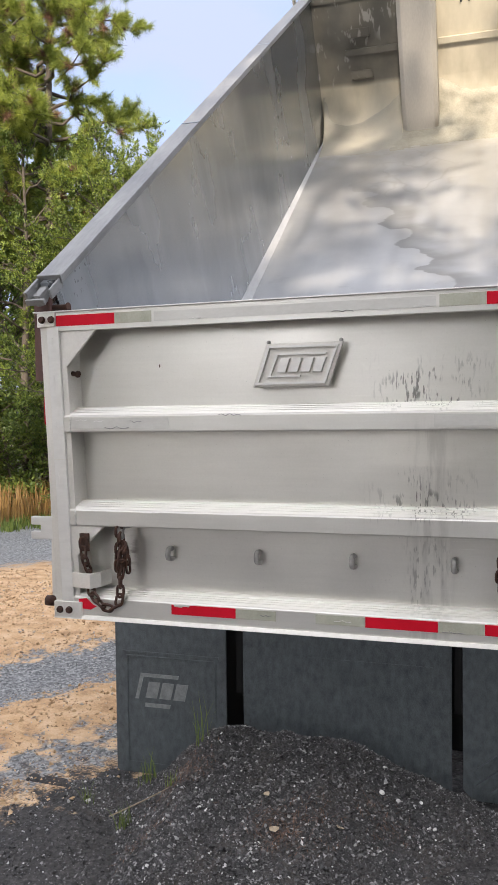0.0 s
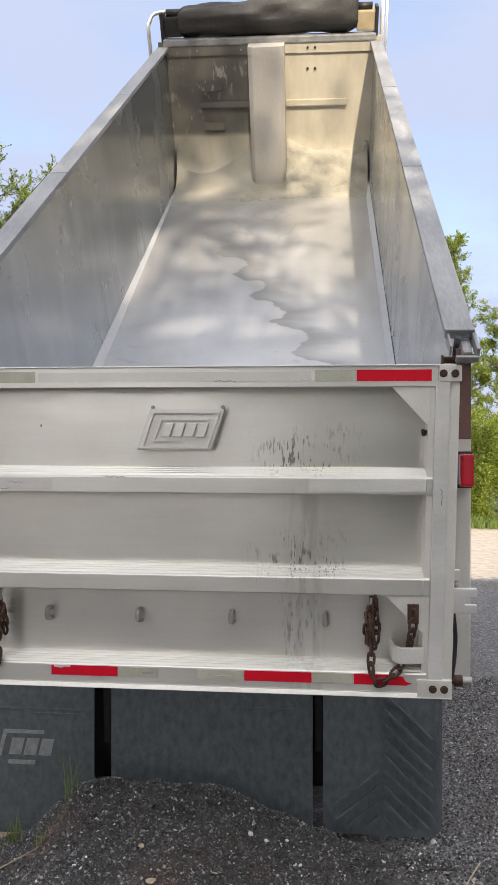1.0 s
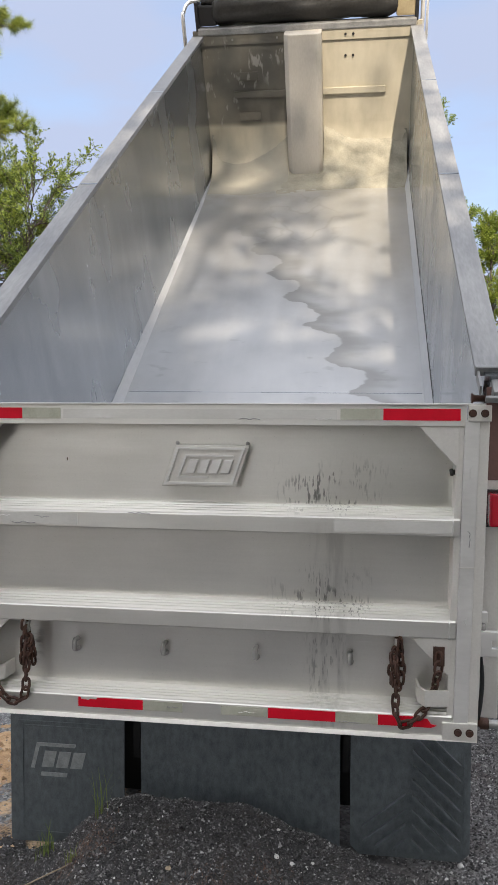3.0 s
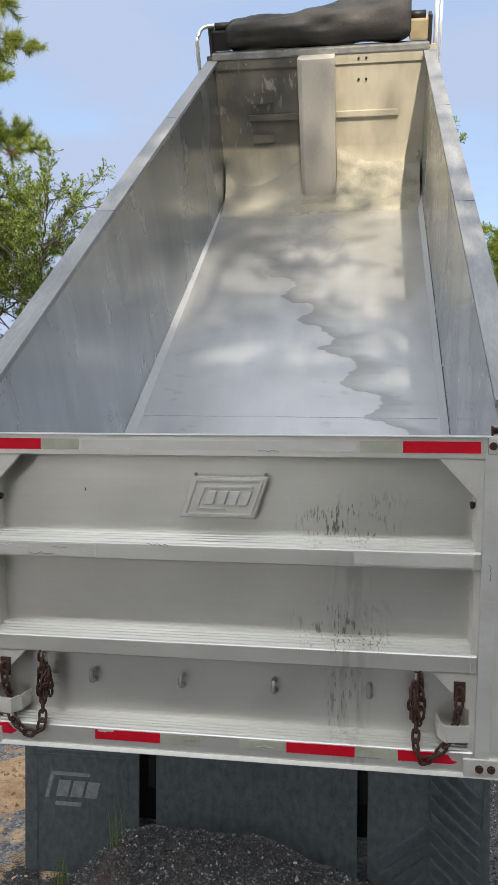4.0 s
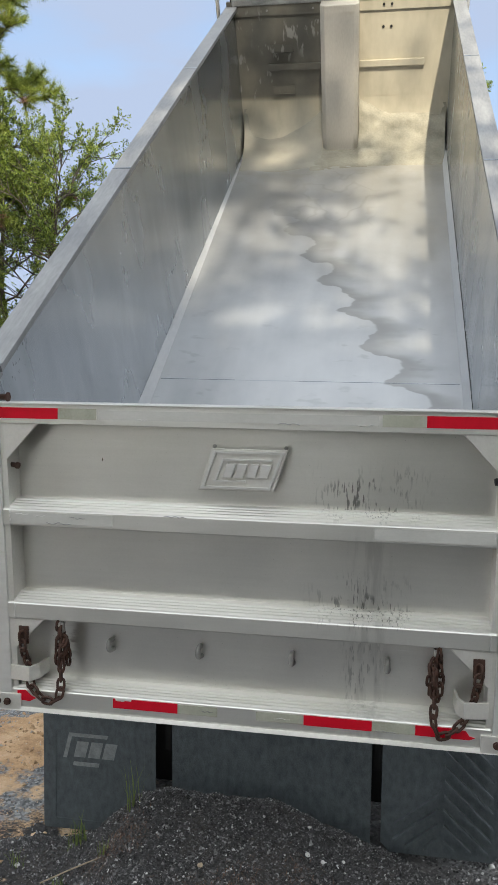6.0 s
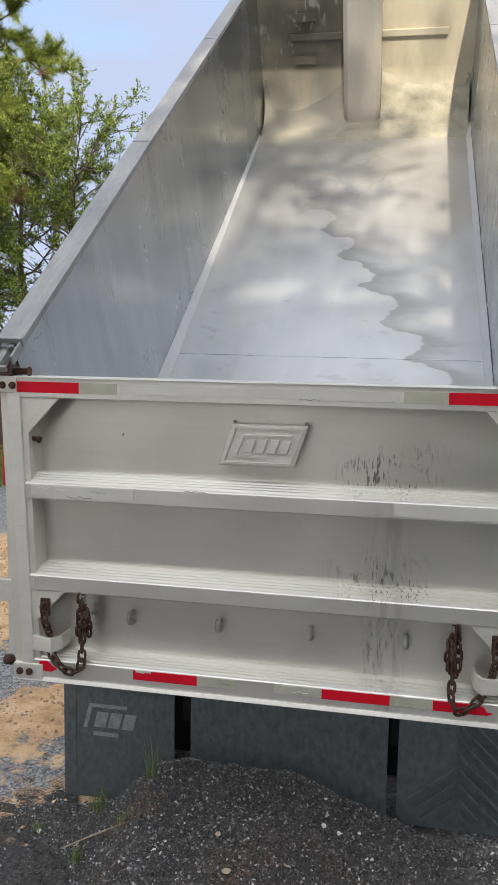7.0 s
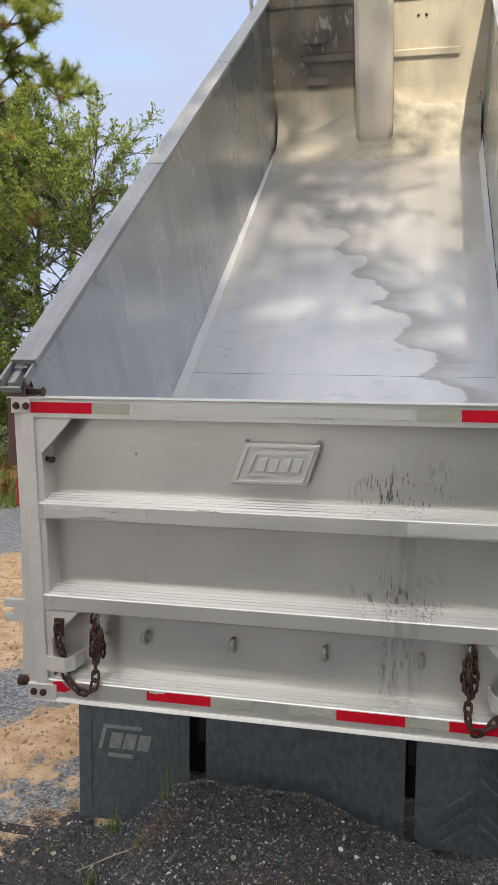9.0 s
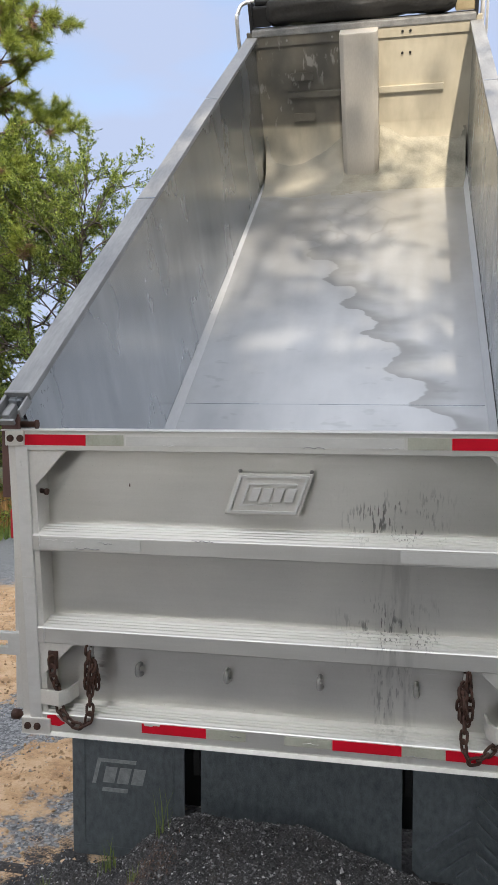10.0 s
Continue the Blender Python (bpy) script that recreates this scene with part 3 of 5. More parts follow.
# ---- dump truck ----
truck = thing("dump_truck", (0, 3.0, GROUND), "bare aluminium dump truck with its bed raised and tailgate hanging", "truck")

# bed: x across, y up the bed, z square to its floor
HALF, LENGTH, DEEP = 1.125, 6.55, 1.47
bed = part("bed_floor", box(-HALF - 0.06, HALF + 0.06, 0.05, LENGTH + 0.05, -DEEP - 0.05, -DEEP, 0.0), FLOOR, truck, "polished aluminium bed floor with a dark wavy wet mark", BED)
part("floor_seam", box(-1.07, 1.07, 2.02, 2.025, -DEEP, -DEEP + 0.001, 0.0), ALU_SIDE, bed, "", BED)
for s in (-1, 1):
    wall = part("side_wall", prism([(s * HALF, -DEEP), (s * (HALF + 0.06), -DEEP - 0.05), (s * (HALF + 0.06), 0.0), (s * HALF, 0.0)], "y", 0.03, LENGTH + 0.05), ALU_SIDE, truck, "dull grey aluminium side wall", BED)
    foot = 1.065 if s < 0 else 1.082
    strip = prism([(s * foot, -DEEP + 0.003), (s * (foot + 0.012), -DEEP + 0.003), (s * (HALF - 0.001), -DEEP + 0.085), (s * (HALF - 0.001), -DEEP + 0.10)], "y", 0.06, LENGTH - 0.02)
    for v in strip.verts if s < 0 else ():
        if v.co.y > 1.0:        # narrows to a thin bead towards the front
            v.co.x, v.co.z = -HALF + 0.001 + (v.co.x + HALF - 0.001) * 0.22, -DEEP + 0.003 + (v.co.z + DEEP - 0.003) * 0.22
    part("corner_strip", strip, STRIP, wall, "bright sloped strip along the floor", BED)
    rail = part("top_rail", prism([(s * 1.094, -0.022), (s * 1.110, -0.024), (s * 1.114, 0.0), (s * 1.20, 0.0), (s * 1.20, -0.10), (s * 1.212, -0.10), (s * 1.212, 0.018), (s * 1.088, 0.018)], "y", 0.07, LENGTH + 0.12, 0.004), ALU_RAIL, wall, "scraped flat top rail", BED)
    for v in (2.24, 4.4):
        part("weld_joint", box(*sorted((s * 1.09, s * 1.209)), v, v + 0.014, 0.015, 0.021, 0.002), ALU_SIDE, wall, "", BED)
    # rear corner post, plumb behind the gate
    post = part("rear_post", box(*((-1.225, -1.19) if s < 0 else (1.192, 1.266)), 0.192, 0.262, -0.02, 1.34, 0.006), ALU, truck, "aluminium rear corner post")
    part("hinge_plate", box(*((-1.183, -1.10) if s < 0 else (1.178, 1.236)), 0.022, 0.045, 1.012, 1.385, 0.004), BROWN, post, "brown painted hinge plate")
    lamp = part("tail_lamp", box(*((-1.188, -1.14) if s < 0 else (1.205, 1.262)), 0.09, 0.17, 0.812, 0.95, 0.012), LENS, post, "red tail lamp")
    part("lamp_base", box(*((-1.193, -1.135) if s < 0 else (1.20, 1.268)), 0.17, 0.19, 0.802, 0.96, 0.005), BLACK, lamp)
    # open hinge end of the rail: outer lip, closing lip and a rounded block between them
    part("hinge_lip", prism([(s * 1.201, -0.040), (s * 1.214, -0.040), (s * 1.216, 0.010), (s * 1.201, 0.010)], "y", -0.075, 0.07, 0.003), ALU_RAIL, post, "worn hinge lip", BED)
    part("hinge_lip", box(*sorted((s * 1.12, s * 1.214)), -0.088, -0.072, -0.050, -0.022, 0.005), ALU_RAIL, post, "", BED)
    part("hinge_lip", prism([(s * 1.098, -0.040), (s * 1.108, -0.040), (s * 1.108, 0.006), (s * 1.098, 0.006)], "y", -0.05, 0.07, 0.003), ALU_RAIL, post, "", BED)
    part("hinge_block", box(*sorted((s * 1.150, s * 1.194)), -0.06, 0.06, -0.075, -0.014, 0.018), ALU_RAIL, post, "", BED)
    part("hinge_bar", box(*sorted((s * 1.09, s * 1.212)), 0.058, 0.078, -0.02, 0.023, 0.005), ALU_RAIL, post, "", BED)
    pin = -1.022 if s < 0 else 1.12
    part("hinge_pin", tube([(pin, 0.05, 1.340), (pin + s * 0.007, 0.05, 1.340), (pin + s * 0.009, 0.05, 1.340), (pin + s * 0.085, 0.05, 1.340)], [0.021, 0.021, 0.014, 0.014], 12), RUST, post, "rusty hinge pin")

part("seam", box(HALF - 0.004, HALF + 0.004, 0.06, LENGTH - 0.4, -DEEP + 0.100, -DEEP + 0.106, 0.0), BLACK, bed, "dark seam along the side wall", BED)

POST = worn("pale_dusty_post", (0.40, 0.375, 0.335), (0.56, 0.53, 0.48), 0.2, (0.45, 0.6), 2.0, 70.0, (1, 1, 0.3))

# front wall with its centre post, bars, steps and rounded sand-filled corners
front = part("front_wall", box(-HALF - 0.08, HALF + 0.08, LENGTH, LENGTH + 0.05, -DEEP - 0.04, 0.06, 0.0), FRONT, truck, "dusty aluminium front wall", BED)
part("top_cap", box(-HALF - 0.02, HALF + 0.02, LENGTH - 0.03, LENGTH + 0.10, 0.02, 0.09, 0.012), ALU_RAIL, front, "", BED)
part("top_band", prism([(LENGTH - 0.001, -0.075), (LENGTH - 0.018, -0.08), (LENGTH - 0.018, 0.02), (LENGTH - 0.001, 0.02)], "x", -HALF + 0.002, HALF - 0.002), FRONT, front, "", BED)
part("centre_post", prism([(-0.215, LENGTH - 0.001), (-0.215, LENGTH - 0.20), (-0.17, LENGTH - 0.235), (0.13, LENGTH - 0.235), (0.175, LENGTH - 0.20), (0.175, LENGTH - 0.001)], "z", -DEEP + 0.004, 0.03, 0.008), POST, front, "pale boxed-in hoist post", BED)
for x0, x1 in ((-0.80, -0.217), (0.177, 0.85)):
    part("bar", box(x0, x1, LENGTH - 0.035, LENGTH - 0.001, -0.62, -0.555, 0.005), FRONT, front, "", BED)
for w in (-0.44, -0.86):
    part("step", prism([(LENGTH - 0.001, w - 0.01), (LENGTH - 0.055, w + 0.01), (LENGTH - 0.062, w + 0.09), (LENGTH - 0.052, w + 0.09), (LENGTH - 0.046, w + 0.025), (LENGTH - 0.001, w + 0.01)], "x", -0.75, -0.52), FRONT, front, "folded ladder step", BED)
for x in (0.42, 0.50):
    for w in (-0.03, -0.24):
        part("bolt", tube([(x, LENGTH, w), (x, LENGTH - (0.030 if w > -0.1 else 0.012), w)], 0.013, 8), BLACK, front, "", BED)
for x in (-0.78, -0.30):
    part("rivet", tube([(x, LENGTH, -0.03), (x, LENGTH - 0.022, -0.03)], 0.012, 8), STEEL, front, "", BED)


def corner_dish(x0, x1):
    """A curved plate that rounds the front wall into the floor, its upper corner rounded."""
    bm = bmesh.new()
    n, k = 14, 12
    rows = []
    for i in range(n + 1):
        u = i / n
        x = x0 + (x1 - x0) * u
        side = abs(u if abs(x0) > abs(x1) else 1 - u)
        top = -0.93 - 0.16 * max(0.0, 1 - side / 0.16) ** 2
        ring = []
        for j in range(k + 1):
            a = j / k * math.pi / 2
            ring.append(bm.verts.new((x, LENGTH - 0.006 - 0.42 * (1 - math.cos(a)), top + (-DEEP + 0.003 - top) * math.sin(a))))
        rows.append(ring)
    for a, b in zip(rows, rows[1:]):
        for j in range(k):
            bm.faces.new((a[j], b[j], b[j + 1], a[j + 1])).smooth = True
    return bm


for x0, x1 in ((-HALF + 0.01, -0.217), (0.177, HALF - 0.01)):
    part("corner_dish", corner_dish(x0, x1), FRONT, front, "sandy rounded corner plate", BED)

SAND = worn("damp_sand", (0.30, 0.282, 0.235), (0.47, 0.44, 0.365), 0.0, (0.85, 0.95), 2.5, 90.0, (1, 1, 1), 0.6)
DAMP = worn("damp_grey_sand", (0.23, 0.218, 0.175), (0.42, 0.392, 0.315), 0.0, (0.85, 0.95), 6.0, 60.0, (1, 1, 1), 0.9)


def sand_drift(x0, x1, edge, foot, seed, thick=0.03, rough=0.5, pinch=False):
    """Sand left over the rounded corner and the floor below it. edge: steps down the plate at which it begins, along x;
    foot: steps at which it runs out over the floor. Where it ends it dips under the sheet."""
    bm = bmesh.new()
    path = []
    for j in range(25):
        a = j / 24 * math.pi / 2
        path.append(Vector((0, LENGTH - 0.006 - 0.42 * (1 - math.cos(a)), -0.93 + (-DEEP + 0.942) * math.sin(a))))
    path += [Vector((0, LENGTH - 0.43 - 0.03 * j, -DEEP + 0.002)) for j in range(1, 15)]
    n = max(10, int((x1 - x0) / 0.02))
    rows = []
    for i in range(n + 1):
        x = x0 + (x1 - x0) * i / n
        start, end = np.interp(x, *edge), foot + 5.0 * noise.noise((x * 2.1, seed, 1.0))
        row = []
        for j, p in enumerate(path):
            way = (path[min(j + 1, len(path) - 1)] - path[max(j - 1, 0)]).normalized()
            out = Vector((0, -abs(way.z), abs(way.y)))
            cover = min((j - start) / 2.2, (end - j) / 6.0)
            if pinch:
                cover = min(cover, (0.30 - abs(x + 0.02)) / 0.08)
            h = thick * min(1.0, cover) + thick * rough * noise.fractal(Vector((x * 5.0, j * 0.22, seed)), 1.0, 2.0, 4) * (cover > 0)
            row.append(bm.verts.new(Vector((x, p.y, p.z)) + out * max(-0.012, h)))
        rows.append(row)
    for a, b in zip(rows, rows[1:]):
        for j in range(len(path) - 1):
            bm.faces.new((a[j], b[j], b[j + 1], a[j + 1])).smooth = True
    return bm


part("sand_drift", sand_drift(-HALF + 0.02, -0.22, ((-1.1, -1.0, -0.85, -0.7, -0.5, -0.35, -0.22), (9.0, 11.5, 13.0, 12.5, 9.5, 6.5, 3.5)), 30.0, 2.0, 0.016, 0.35), SAND, front, "thin sand lying in a curve over the corner plate", BED)
part("sand_drift", sand_drift(-0.34, 0.32, ((-1.0, 1.0), (19.0, 19.0)), 30.0, 5.0, 0.016, 0.9, True), DAMP, front, "thin damp sand at the foot of the post", BED)
part("sand_drift", sand_drift(0.18, HALF - 0.02, ((0.18, 0.30, 0.42, 0.52, 0.7, 1.1), (0.5, 2.0, 4.5, 5.5, 5.0, 6.5)), 29.0, 8.0, 0.07, 0.5), DAMP, front, "damp grey sand heaped in the corner", BED)

# tarp roll on the front wall, its bows and housings
roll = bmesh.new()
n_ring, n_side = 70, 30
rings = []
for i in range(n_ring + 1):
    u = i / n_ring
    x = -0.98 + 1.93 * u
    ring = []
    for k in range(n_side):
        a = 2 * math.pi * k / n_side
        r = 0.155 + 0.06 * u + 0.03 * noise.noise((x * 3.2, math.cos(a) * 1.6, math.sin(a) * 1.6)) + 0.012 * abs(noise.noise((x * 9.0 + a * 2.0, a, 7.0))) + 0.03 * noise.noise((x * 2.2 + a * 1.3, math.cos(a) * 3.0, math.sin(a) * 3.0 + 3.0)) + 0.022 * noise.noise((x * 0.9 + 4.0, math.cos(a) * 5.0, math.sin(a) * 5.0))
        r *= 1 - 0.22 * max(0.0, (u - 0.93) / 0.07) ** 2 - 0.3 * max(0.0, (0.05 - u) / 0.05) ** 2
        ring.append(roll.verts.new((x, LENGTH + 0.13 + r * 0.9 * math.cos(a), 0.235 + 0.065 * u + r * math.sin(a))))
    rings.append(ring)
for a, b in zip(rings, rings[1:]):
    for k in range(n_side):
        roll.faces.new((a[k], a[(k + 1) % n_side], b[(k + 1) % n_side], b[k])).smooth = True
roll.faces.new(rings[0][::-1]), roll.faces.new(rings[-1])
tarp = part("tarp_roll", roll, VINYL, truck, "rolled black vinyl tarp", BED)
for s in (-1, 1):
    part("tarp_housing", box(*sorted((s * 0.94, s * 1.14)), LENGTH + 0.03, LENGTH + 0.30, 0.10, 0.30, 0.02), TAN if s > 0 else BLACK, tarp, "", BED)
    part("end_plate", box(*sorted((s * 1.13, s * 1.165)), LENGTH + 0.0, LENGTH + 0.2, 0.0, 0.34, 0.01), BLACK, tarp, "", BED)
    part("roller_cap", tube([(s * 0.93, LENGTH + 0.1, 0.33), (s * 1.10, LENGTH + 0.1, 0.33)], 0.04, 12), BLACK, tarp, "", BED)
    if s < 0:
        bow = arc([(-1.285, LENGTH - 0.05, -1.0), (-1.285, LENGTH - 0.05, 0.12), (-1.278, LENGTH, 0.25), (-1.23, LENGTH + 0.06, 0.33), (-1.10, LENGTH + 0.1, 0.345)], 6)
        part("tarp_bow", tube(bow, 0.020, 10), CHROME, tarp, "bright bent tube", BED)
    else:
        for x, w in ((1.215, 0.022), (1.262, 0.014)):
            part("tarp_pole", tube([(x, LENGTH + 0.02, -1.0), (x - 0.012, LENGTH + 0.10, 0.9)], w, 10), CHROME, tarp, "bright straight tube", BED)

# tailgate, hanging plumb from its top hinges
TOPW, LOWW = 1.168, 1.137
SHEET = 0.125       # how far the sheet lies behind the faces of its rails and ribs


def low_x(s):
    """Half width at the foot; one corner is drawn in a little."""
    return LOWW if s > 0 else LOWW - 0.024


def edge_x(z, s):
    return low_x(s) + (TOPW - low_x(s)) * (z / 1.3)


gate = part("tailgate", box(-1.08, 1.08, SHEET, SHEET + 0.025, -0.03, 1.30, 0.0), GATE, truck, "pale aluminium tailgate sheet with dark dirt runs")


def rib_outline(z0, z1, rise, lip=0.016):
    """Outline of a ribbed ledge: upright face at y = 0, grooved top that slopes back up to the sheet, open below."""
    top = [(0.0, z1 - 0.004), (0.004, z1)]
    for k in range(4):
        y = 0.012 + 0.019 * k
        zz = z1 + rise * y / 0.09
        top += [(y, zz), (y + 0.003, zz + lip * 0.6), (y + 0.010, zz + lip * 0.6 + rise * 0.08), (y + 0.013, zz + rise * 0.12)]
    return [(SHEET - 0.0005, z1 - 0.008), (0.014, z1 - 0.012), (0.010, z0), (0.002, z0 + 0.001), (0.0, z0 + 0.006)] + top + [(0.0895, z1 + rise), (SHEET - 0.0005, z1 + rise + 0.003)]


part("rib", prism(rib_outline(0.780, 0.852, 0.036), "x", -1.03, 1.078), GATE_RIB, gate, "grooved aluminium rib")
part("rib", prism(rib_outline(0.366, 0.438, 0.032), "x", -1.03, 1.066), GATE_RIB, gate, "grooved aluminium rib")
part("bottom_rail", prism(rib_outline(-0.030, 0.050, 0.022), "x", -1.03, 1.055), GATE_RIB, gate, "grooved bottom rail")
part("bottom_lip", prism([(-0.012, -0.048), (0.10, -0.052), (0.10, -0.030), (-0.004, -0.030)], "x", -1.092, 1.157, 0.003), ALU, gate)
part("top_rail", prism([(0.0, 1.228), (0.010, 1.226), (0.014, 1.286), (SHEET - 0.0005, 1.286), (SHEET - 0.0005, 1.312), (0.0, 1.312)], "x", -1.06, 1.10, 0.002), GATE_RIB, gate, "pale top rail")
part("top_flange", prism([(-0.008, 1.312), (SHEET + 0.03, 1.312), (SHEET + 0.03, 1.320), (-0.008, 1.318)], "x", -1.172, 1.172, 0.002), ALU_BRIGHT, gate)
OFF = 0.022        # the gate's fittings sit a little to one side of its middle


def gx(side, x):
    return side * x + OFF


for s in (-1, 1):
    for (a, b, y) in ((0.0, 0.040, 0.010), (0.040, 0.098, -0.004), (0.098, 0.125, 0.010)):
        prism([(gx(s, TOPW - a), 1.25), (gx(s, TOPW - b), 1.25), (gx(s, low_x(s) - b), 0.0), (gx(s, low_x(s) - a), 0.0)], "y", y, SHEET + 0.004, 0.003, post_bm := bmesh.new())
        part("corner_post" if y < 0 else "post_flange", post_bm, ALU_BRIGHT if y < 0 else ALU, gate, "pale corner post")
    part("splice", box(*sorted((gx(s, edge_x(0.66, s) - 0.038), gx(s, edge_x(0.66, s) - 0.100))), -0.006, 0.0, 0.658, 0.662, 0.001), ALU, gate)
    for z0, z1, w0, w1 in ((1.247, 1.312, 1.082, 1.172), (-0.046, 0.028, 0.995, 1.135)):
        inset = 0.022 if z0 < 1 and s < 0 else 0.0
        plate = part("end_plate", box(*sorted((gx(s, w0 - inset), gx(s, w1 - inset))), -0.010, 0.02, z0, z1, 0.004), ALU, gate)
        for w in (1.098, 1.145) if z0 > 1 else (1.058, 1.104):
            part("bolt", bolt(gx(s, w - inset), -0.010, (z0 + z1) / 2, 0.013), RUST, gate)
    part("gusset", prism([(gx(s, 0.898), 1.236), (gx(s, 1.05), 1.236), (gx(s, 1.05), 1.070), (gx(s, 1.035), 1.070), (gx(s, 0.89), 1.228)], "y", 0.006, 0.02, 0.002), ALU, gate, "welded corner gusset")
    part("gusset", prism([(gx(s, 0.868), 0.366), (gx(s, 1.03), 0.366), (gx(s, 1.03), 0.213), (gx(s, 1.01), 0.222)], "y", 0.006, 0.022, 0.002), ALU, gate, "welded corner gusset")
    bx = 0.02 if s > 0 else 0.0
    draw = 0.02 if s < 0 else 0.0
    part("bumper", tube([(gx(s, 1.05) + bx, 0.05, 1.045), (gx(s, 1.012) + bx, 0.05, 1.04), (gx(s, 1.010) + bx, 0.05, 1.04), (gx(s, 0.998) + bx, 0.05, 1.038)], [0.011, 0.011, 0.016, 0.014], 8), BLACK if s > 0 else RUST, gate, "black rubber bumper" if s > 0 else "rusty bumper bolt")
    part("chain_plate", box(*sorted((gx(s, 0.957 - draw), gx(s, 1.003 - draw))), -0.004, 0.0055, 0.255, 0.335, 0.003), RUST, gate, "rusty chain plate")
    part("chain_pocket", prism([(gx(s, 1.022), -0.004), (gx(s, 0.925), -0.022), (gx(s, 0.898), 0.03), (gx(s, 0.894), SHEET), (gx(s, 0.904), SHEET), (gx(s, 0.910), 0.035), (gx(s, 0.931), -0.006), (gx(s, 1.022), 0.010)], "z", 0.092, 0.158, 0.002), ALU, gate, "welded chain pocket")
    part("pocket_floor", prism([(gx(s, 1.022), 0.0), (gx(s, 0.935), -0.01), (gx(s, 0.912), 0.03), (gx(s, 0.908), SHEET), (gx(s, 1.022), SHEET)], "z", 0.095, 0.10), ALU, gate)
    latch = bmesh.new()
    prism([(gx(s, 1.08), 0.297), (gx(s, 1.24), 0.297), (gx(s, 1.24), 0.333), (gx(s, 1.19), 0.333), (gx(s, 1.19), 0.362), (gx(s, 1.24), 0.362), (gx(s, 1.24), 0.40), (gx(s, 1.08), 0.40)], "y", 0.015, 0.045, 0.004, latch)
    part("latch_arm", latch, ALU_BRIGHT, gate, "forked aluminium latch arm")
    part("latch_pin", tube([(gx(s, 1.12), 0.05, 0.012), (gx(s, 1.150), 0.05, 0.012), (gx(s, 1.152), 0.05, 0.012), (gx(s, 1.185), 0.05, 0.012)], [0.014, 0.014, 0.024, 0.024], 10), RUST, gate, "rusty pin")

part("latch_rod", tube(arc([(1.170, 0.06, 0.31), (1.182, 0.065, 0.20), (1.178, 0.065, 0.10), (1.165, 0.055, 0.02)], 4), 0.009, 8), BLACK, gate, "black latch rod")
part("turnbuckle", box(1.168, 1.196, 0.03, 0.06, 0.43, 0.475, 0.004), ALU_BRIGHT, gate, "pale turnbuckle on the latch rod")
part("turnbuckle_nut", tube([(1.180, 0.045, 0.395), (1.180, 0.045, 0.425)], 0.012, 6), STEEL, gate)
part("latch_pin_end", tube([(1.19, 0.05, 0.012), (1.245, 0.05, 0.012)], 0.017, 10), STEEL, gate, "grey pin end")
for x in (-0.572, -0.166, 0.240, 0.643):
    part("hook", tube(arc([(x, SHEET, 0.262), (x, 0.088, 0.264), (x, 0.078, 0.250), (x, 0.082, 0.226), (x + 0.004, SHEET, 0.218)], 4), 0.012, 8), STEEL, gate, "bent steel hook")
for x in (-0.767, 0.836):
    part("hook", tube(arc([(x, SHEET, 0.360), (x, 0.04, 0.362), (x, 0.022, 0.335), (x, 0.03, 0.315)], 4), 0.012, 8), STEEL, gate, "bent steel hook")

# name plate: slanted border and plain slanted blocks
plate = part("name_plate", prism([(-0.108, 1.140), (0.215, 1.140), (0.156, 0.962), (-0.168, 0.962)], "y", 0.058, 0.082, 0.003), ALU, gate, "cast plate with raised border and plain raised blocks")
frame_bm = bmesh.new()
for quad in ([(-0.098, 1.130), (0.200, 1.130), (0.197, 1.121), (-0.101, 1.121)], [(-0.152, 0.981), (0.146, 0.981), (0.143, 0.972), (-0.155, 0.972)],
             [(-0.101, 1.121), (-0.090, 1.121), (-0.138, 0.981), (-0.149, 0.981)], [(0.184, 1.121), (0.195, 1.121), (0.146, 0.981), (0.135, 0.981)],
             [(-0.062, 1.098), (0.150, 1.098), (0.148, 1.091), (-0.064, 1.091)], [(-0.098, 1.008), (0.040, 1.008), (0.038, 1.001), (-0.100, 1.001)],
             [(-0.064, 1.091), (-0.055, 1.091), (-0.086, 1.008), (-0.095, 1.008)]):
    prism(quad, "y", 0.045, 0.0585, 0.0, frame_bm)
part("raised_border", frame_bm, ALU_BRIGHT, plate)
for k in range(4):
    x = -0.040 + 0.050 * k
    part("raised_block", prism([(x, 1.078), (x + 0.038, 1.078), (x + 0.018, 1.020), (x - 0.020, 1.020)], "y", 0.042, 0.0585, 0.002), ALU_BRIGHT, plate)
for x, z in ((-0.10, 1.147), (0.205, 1.147)):
    part("rivet", bolt(x, 0.075, z, 0.007), STEEL, plate)
part("mounting_block", box(-0.08, 0.12, 0.081, SHEET + 0.002, 1.00, 1.10, 0.0), ALU, plate)

# weld beads where the ribs meet the posts
for z in (0.78, 0.366):
    for s in (-1, 1):
        x = gx(s, edge_x(z, s) - 0.127)
        pts = [(x + 0.002 * math.sin(k * 2.3), -0.001 + 0.002 * math.cos(k * 3.1), z + 0.072 * k / 8) for k in range(9)]
        part("weld_bead", tube(pts, [0.003 + 0.001 * (k % 2) for k in range(9)], 6), ALU_BRIGHT, gate)

